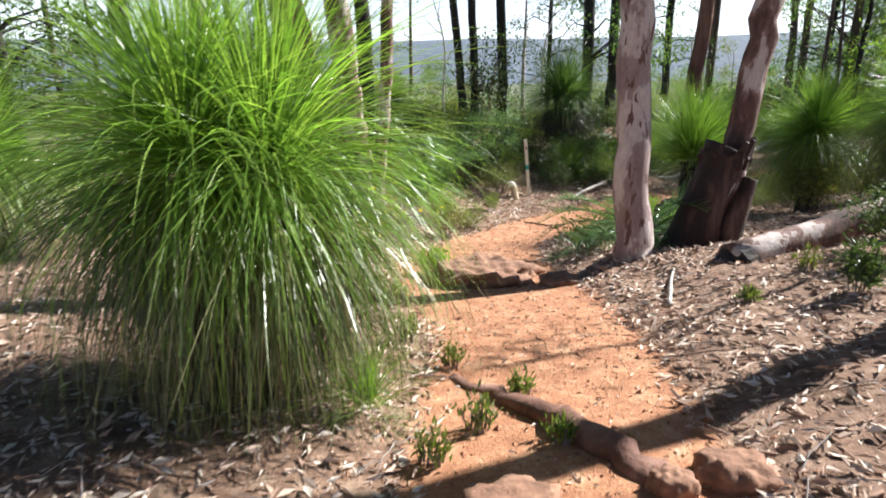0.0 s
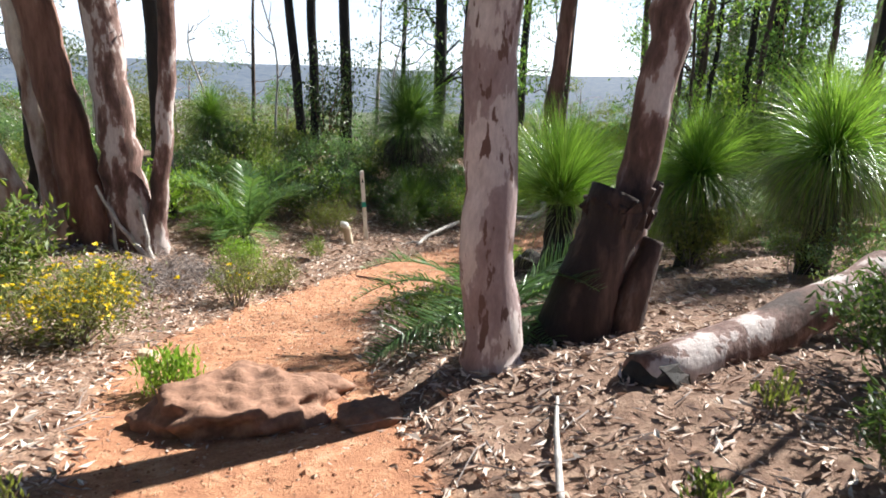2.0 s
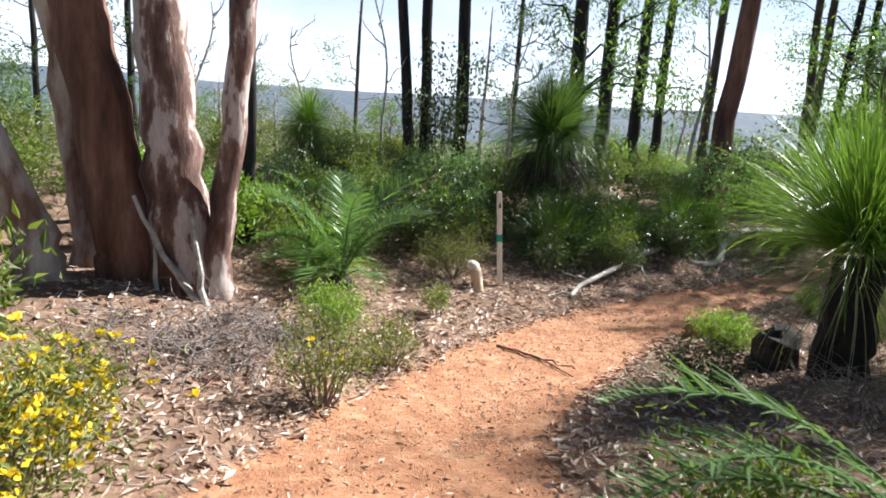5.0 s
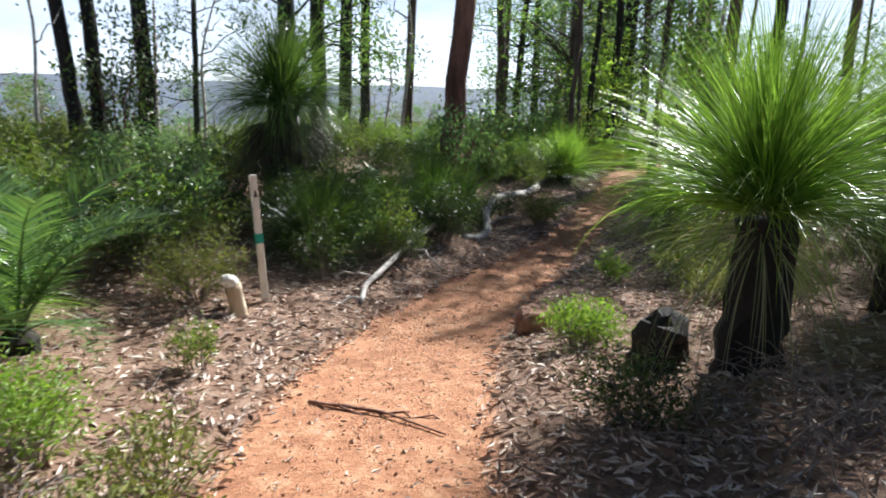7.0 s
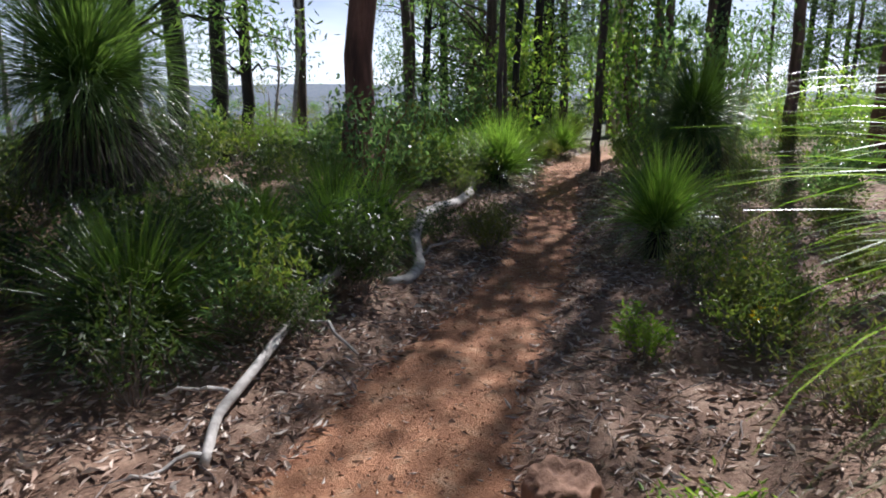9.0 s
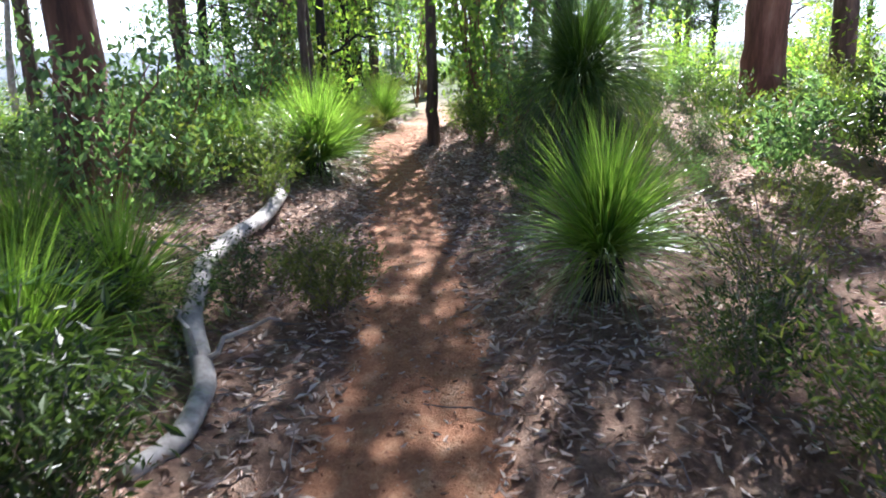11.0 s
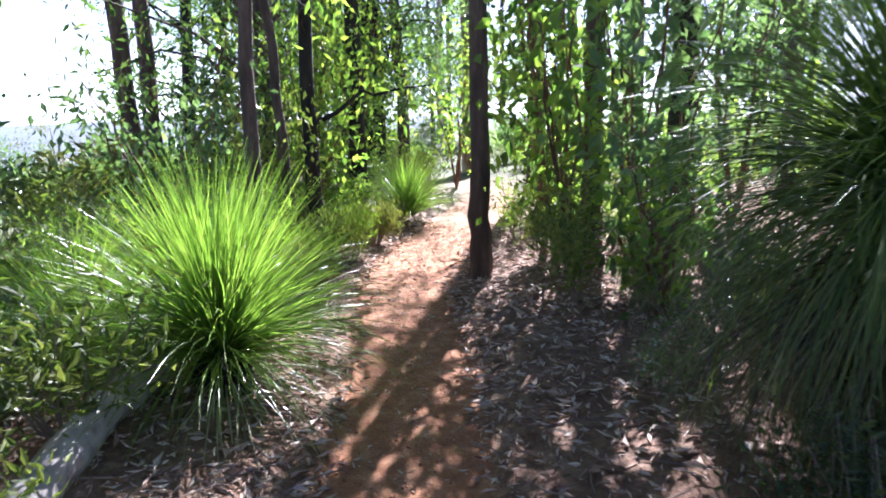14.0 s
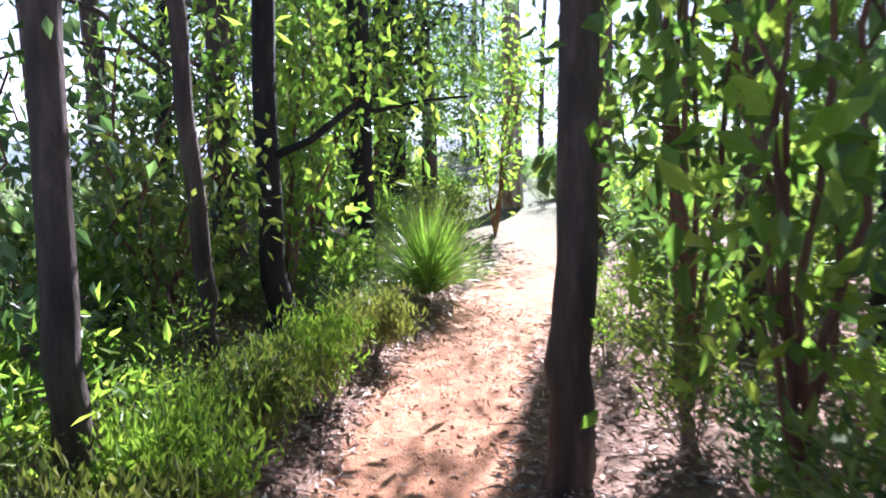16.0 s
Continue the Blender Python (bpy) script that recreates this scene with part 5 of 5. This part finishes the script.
def gravel():
    x, y, r = scattered(16000, -0.7, 0.25, 0.3, 411)
    n = len(x)
    s = r.uniform(0.003, 0.009, n) * np.where(r.uniform(0, 1, n) > 0.97, 2.2, 1.0)
    c = np.stack([x, y, height(x, y) + s * 0.2], axis=1)
    o = np.array([(1, 0, 0), (0, 1, 0), (-1, 0, 0), (0, -1, 0), (0, 0, 0.8), (0, 0, -0.6)])
    v = (c[:, None] + o[None] * s[:, None, None] * r.uniform(0.6, 1.3, (n, 6, 1)) + r.normal(0, 0.15, (n, 6, 3)) * s[:, None, None]).reshape(-1, 3)
    t = np.array([(0, 1, 4), (1, 2, 4), (2, 3, 4), (3, 0, 4), (1, 0, 5), (2, 1, 5), (3, 2, 5), (0, 3, 5)])
    f = ((np.arange(n) * 6)[:, None, None] + t[None]).reshape(-1, 3)
    tagged(new("gravel", mesh_of("gravel", v, f, M_pebble)), "loose red gravel on the trail", "gravel", kind="stuff")


gravel()


def twigs():
    x, y, r = scattered(1100, 0.0, 2.6, 0.6, 421)
    pieces = []
    for i in range(len(x)):
        a, ln = r.uniform(0, 6.28), r.uniform(0.08, 0.35)
        p0 = np.array([x[i], y[i], ground_at(x[i], y[i]) + 0.012])
        x1, y1 = x[i] + math.cos(a) * ln, y[i] + math.sin(a) * ln
        p1 = np.array([x1, y1, ground_at(x1, y1) + r.uniform(0.005, 0.05)])
        pieces.append(tube(bend(p0, p1, 4, 0.01, 0.008, i), np.linspace(0.004, 0.0018, 4), 4, close=False))
    tagged(new("twigs", mesh_of("twigs", *joined(pieces), M_twig)), "thin dry grey twigs on the litter", "twigs", kind="stuff")


twigs()


def brush_pile(x, y, w, n, label, seed):
    r = np.random.default_rng(seed)
    z = ground_at(x, y)
    ob = thing("brush_pile", x, y, z, label, "brush")
    for i in range(n):
        a, b = r.uniform(0, 6.28), r.uniform(0, 6.28)
        q = r.uniform(0, w / 2)
        p0 = np.array([np.cos(a) * q, np.sin(a) * q, 0.0])
        ln = r.uniform(0.15, 0.45)
        p1 = p0 + [np.cos(b) * ln, np.sin(b) * ln, r.uniform(0.0, 0.22)]
        p0[2] = ground_at(x + p0[0], y + p0[1]) - z + 0.005
        p1[2] += ground_at(x + p1[0], y + p1[1]) - z
        part_mesh("twig", mesh_of("twig", *tube(bend(p0, p1, 6, 0.05, 0.02, seed * 97 + i), np.linspace(0.004, 0.0012, 6), 4, close=False), M_twig), ob)


brush_pile(-0.8, 8.5, 1.4, 260, "tangle of dead grey twigs beside the trail", 5)
brush_pile(2.7, 7.7, 1.3, 160, "tangle of dead grey twigs under the grass tree", 6)
brush_pile(-0.45, 9.0, 0.9, 120, "tangle of dead grey twigs beside the bush", 7)
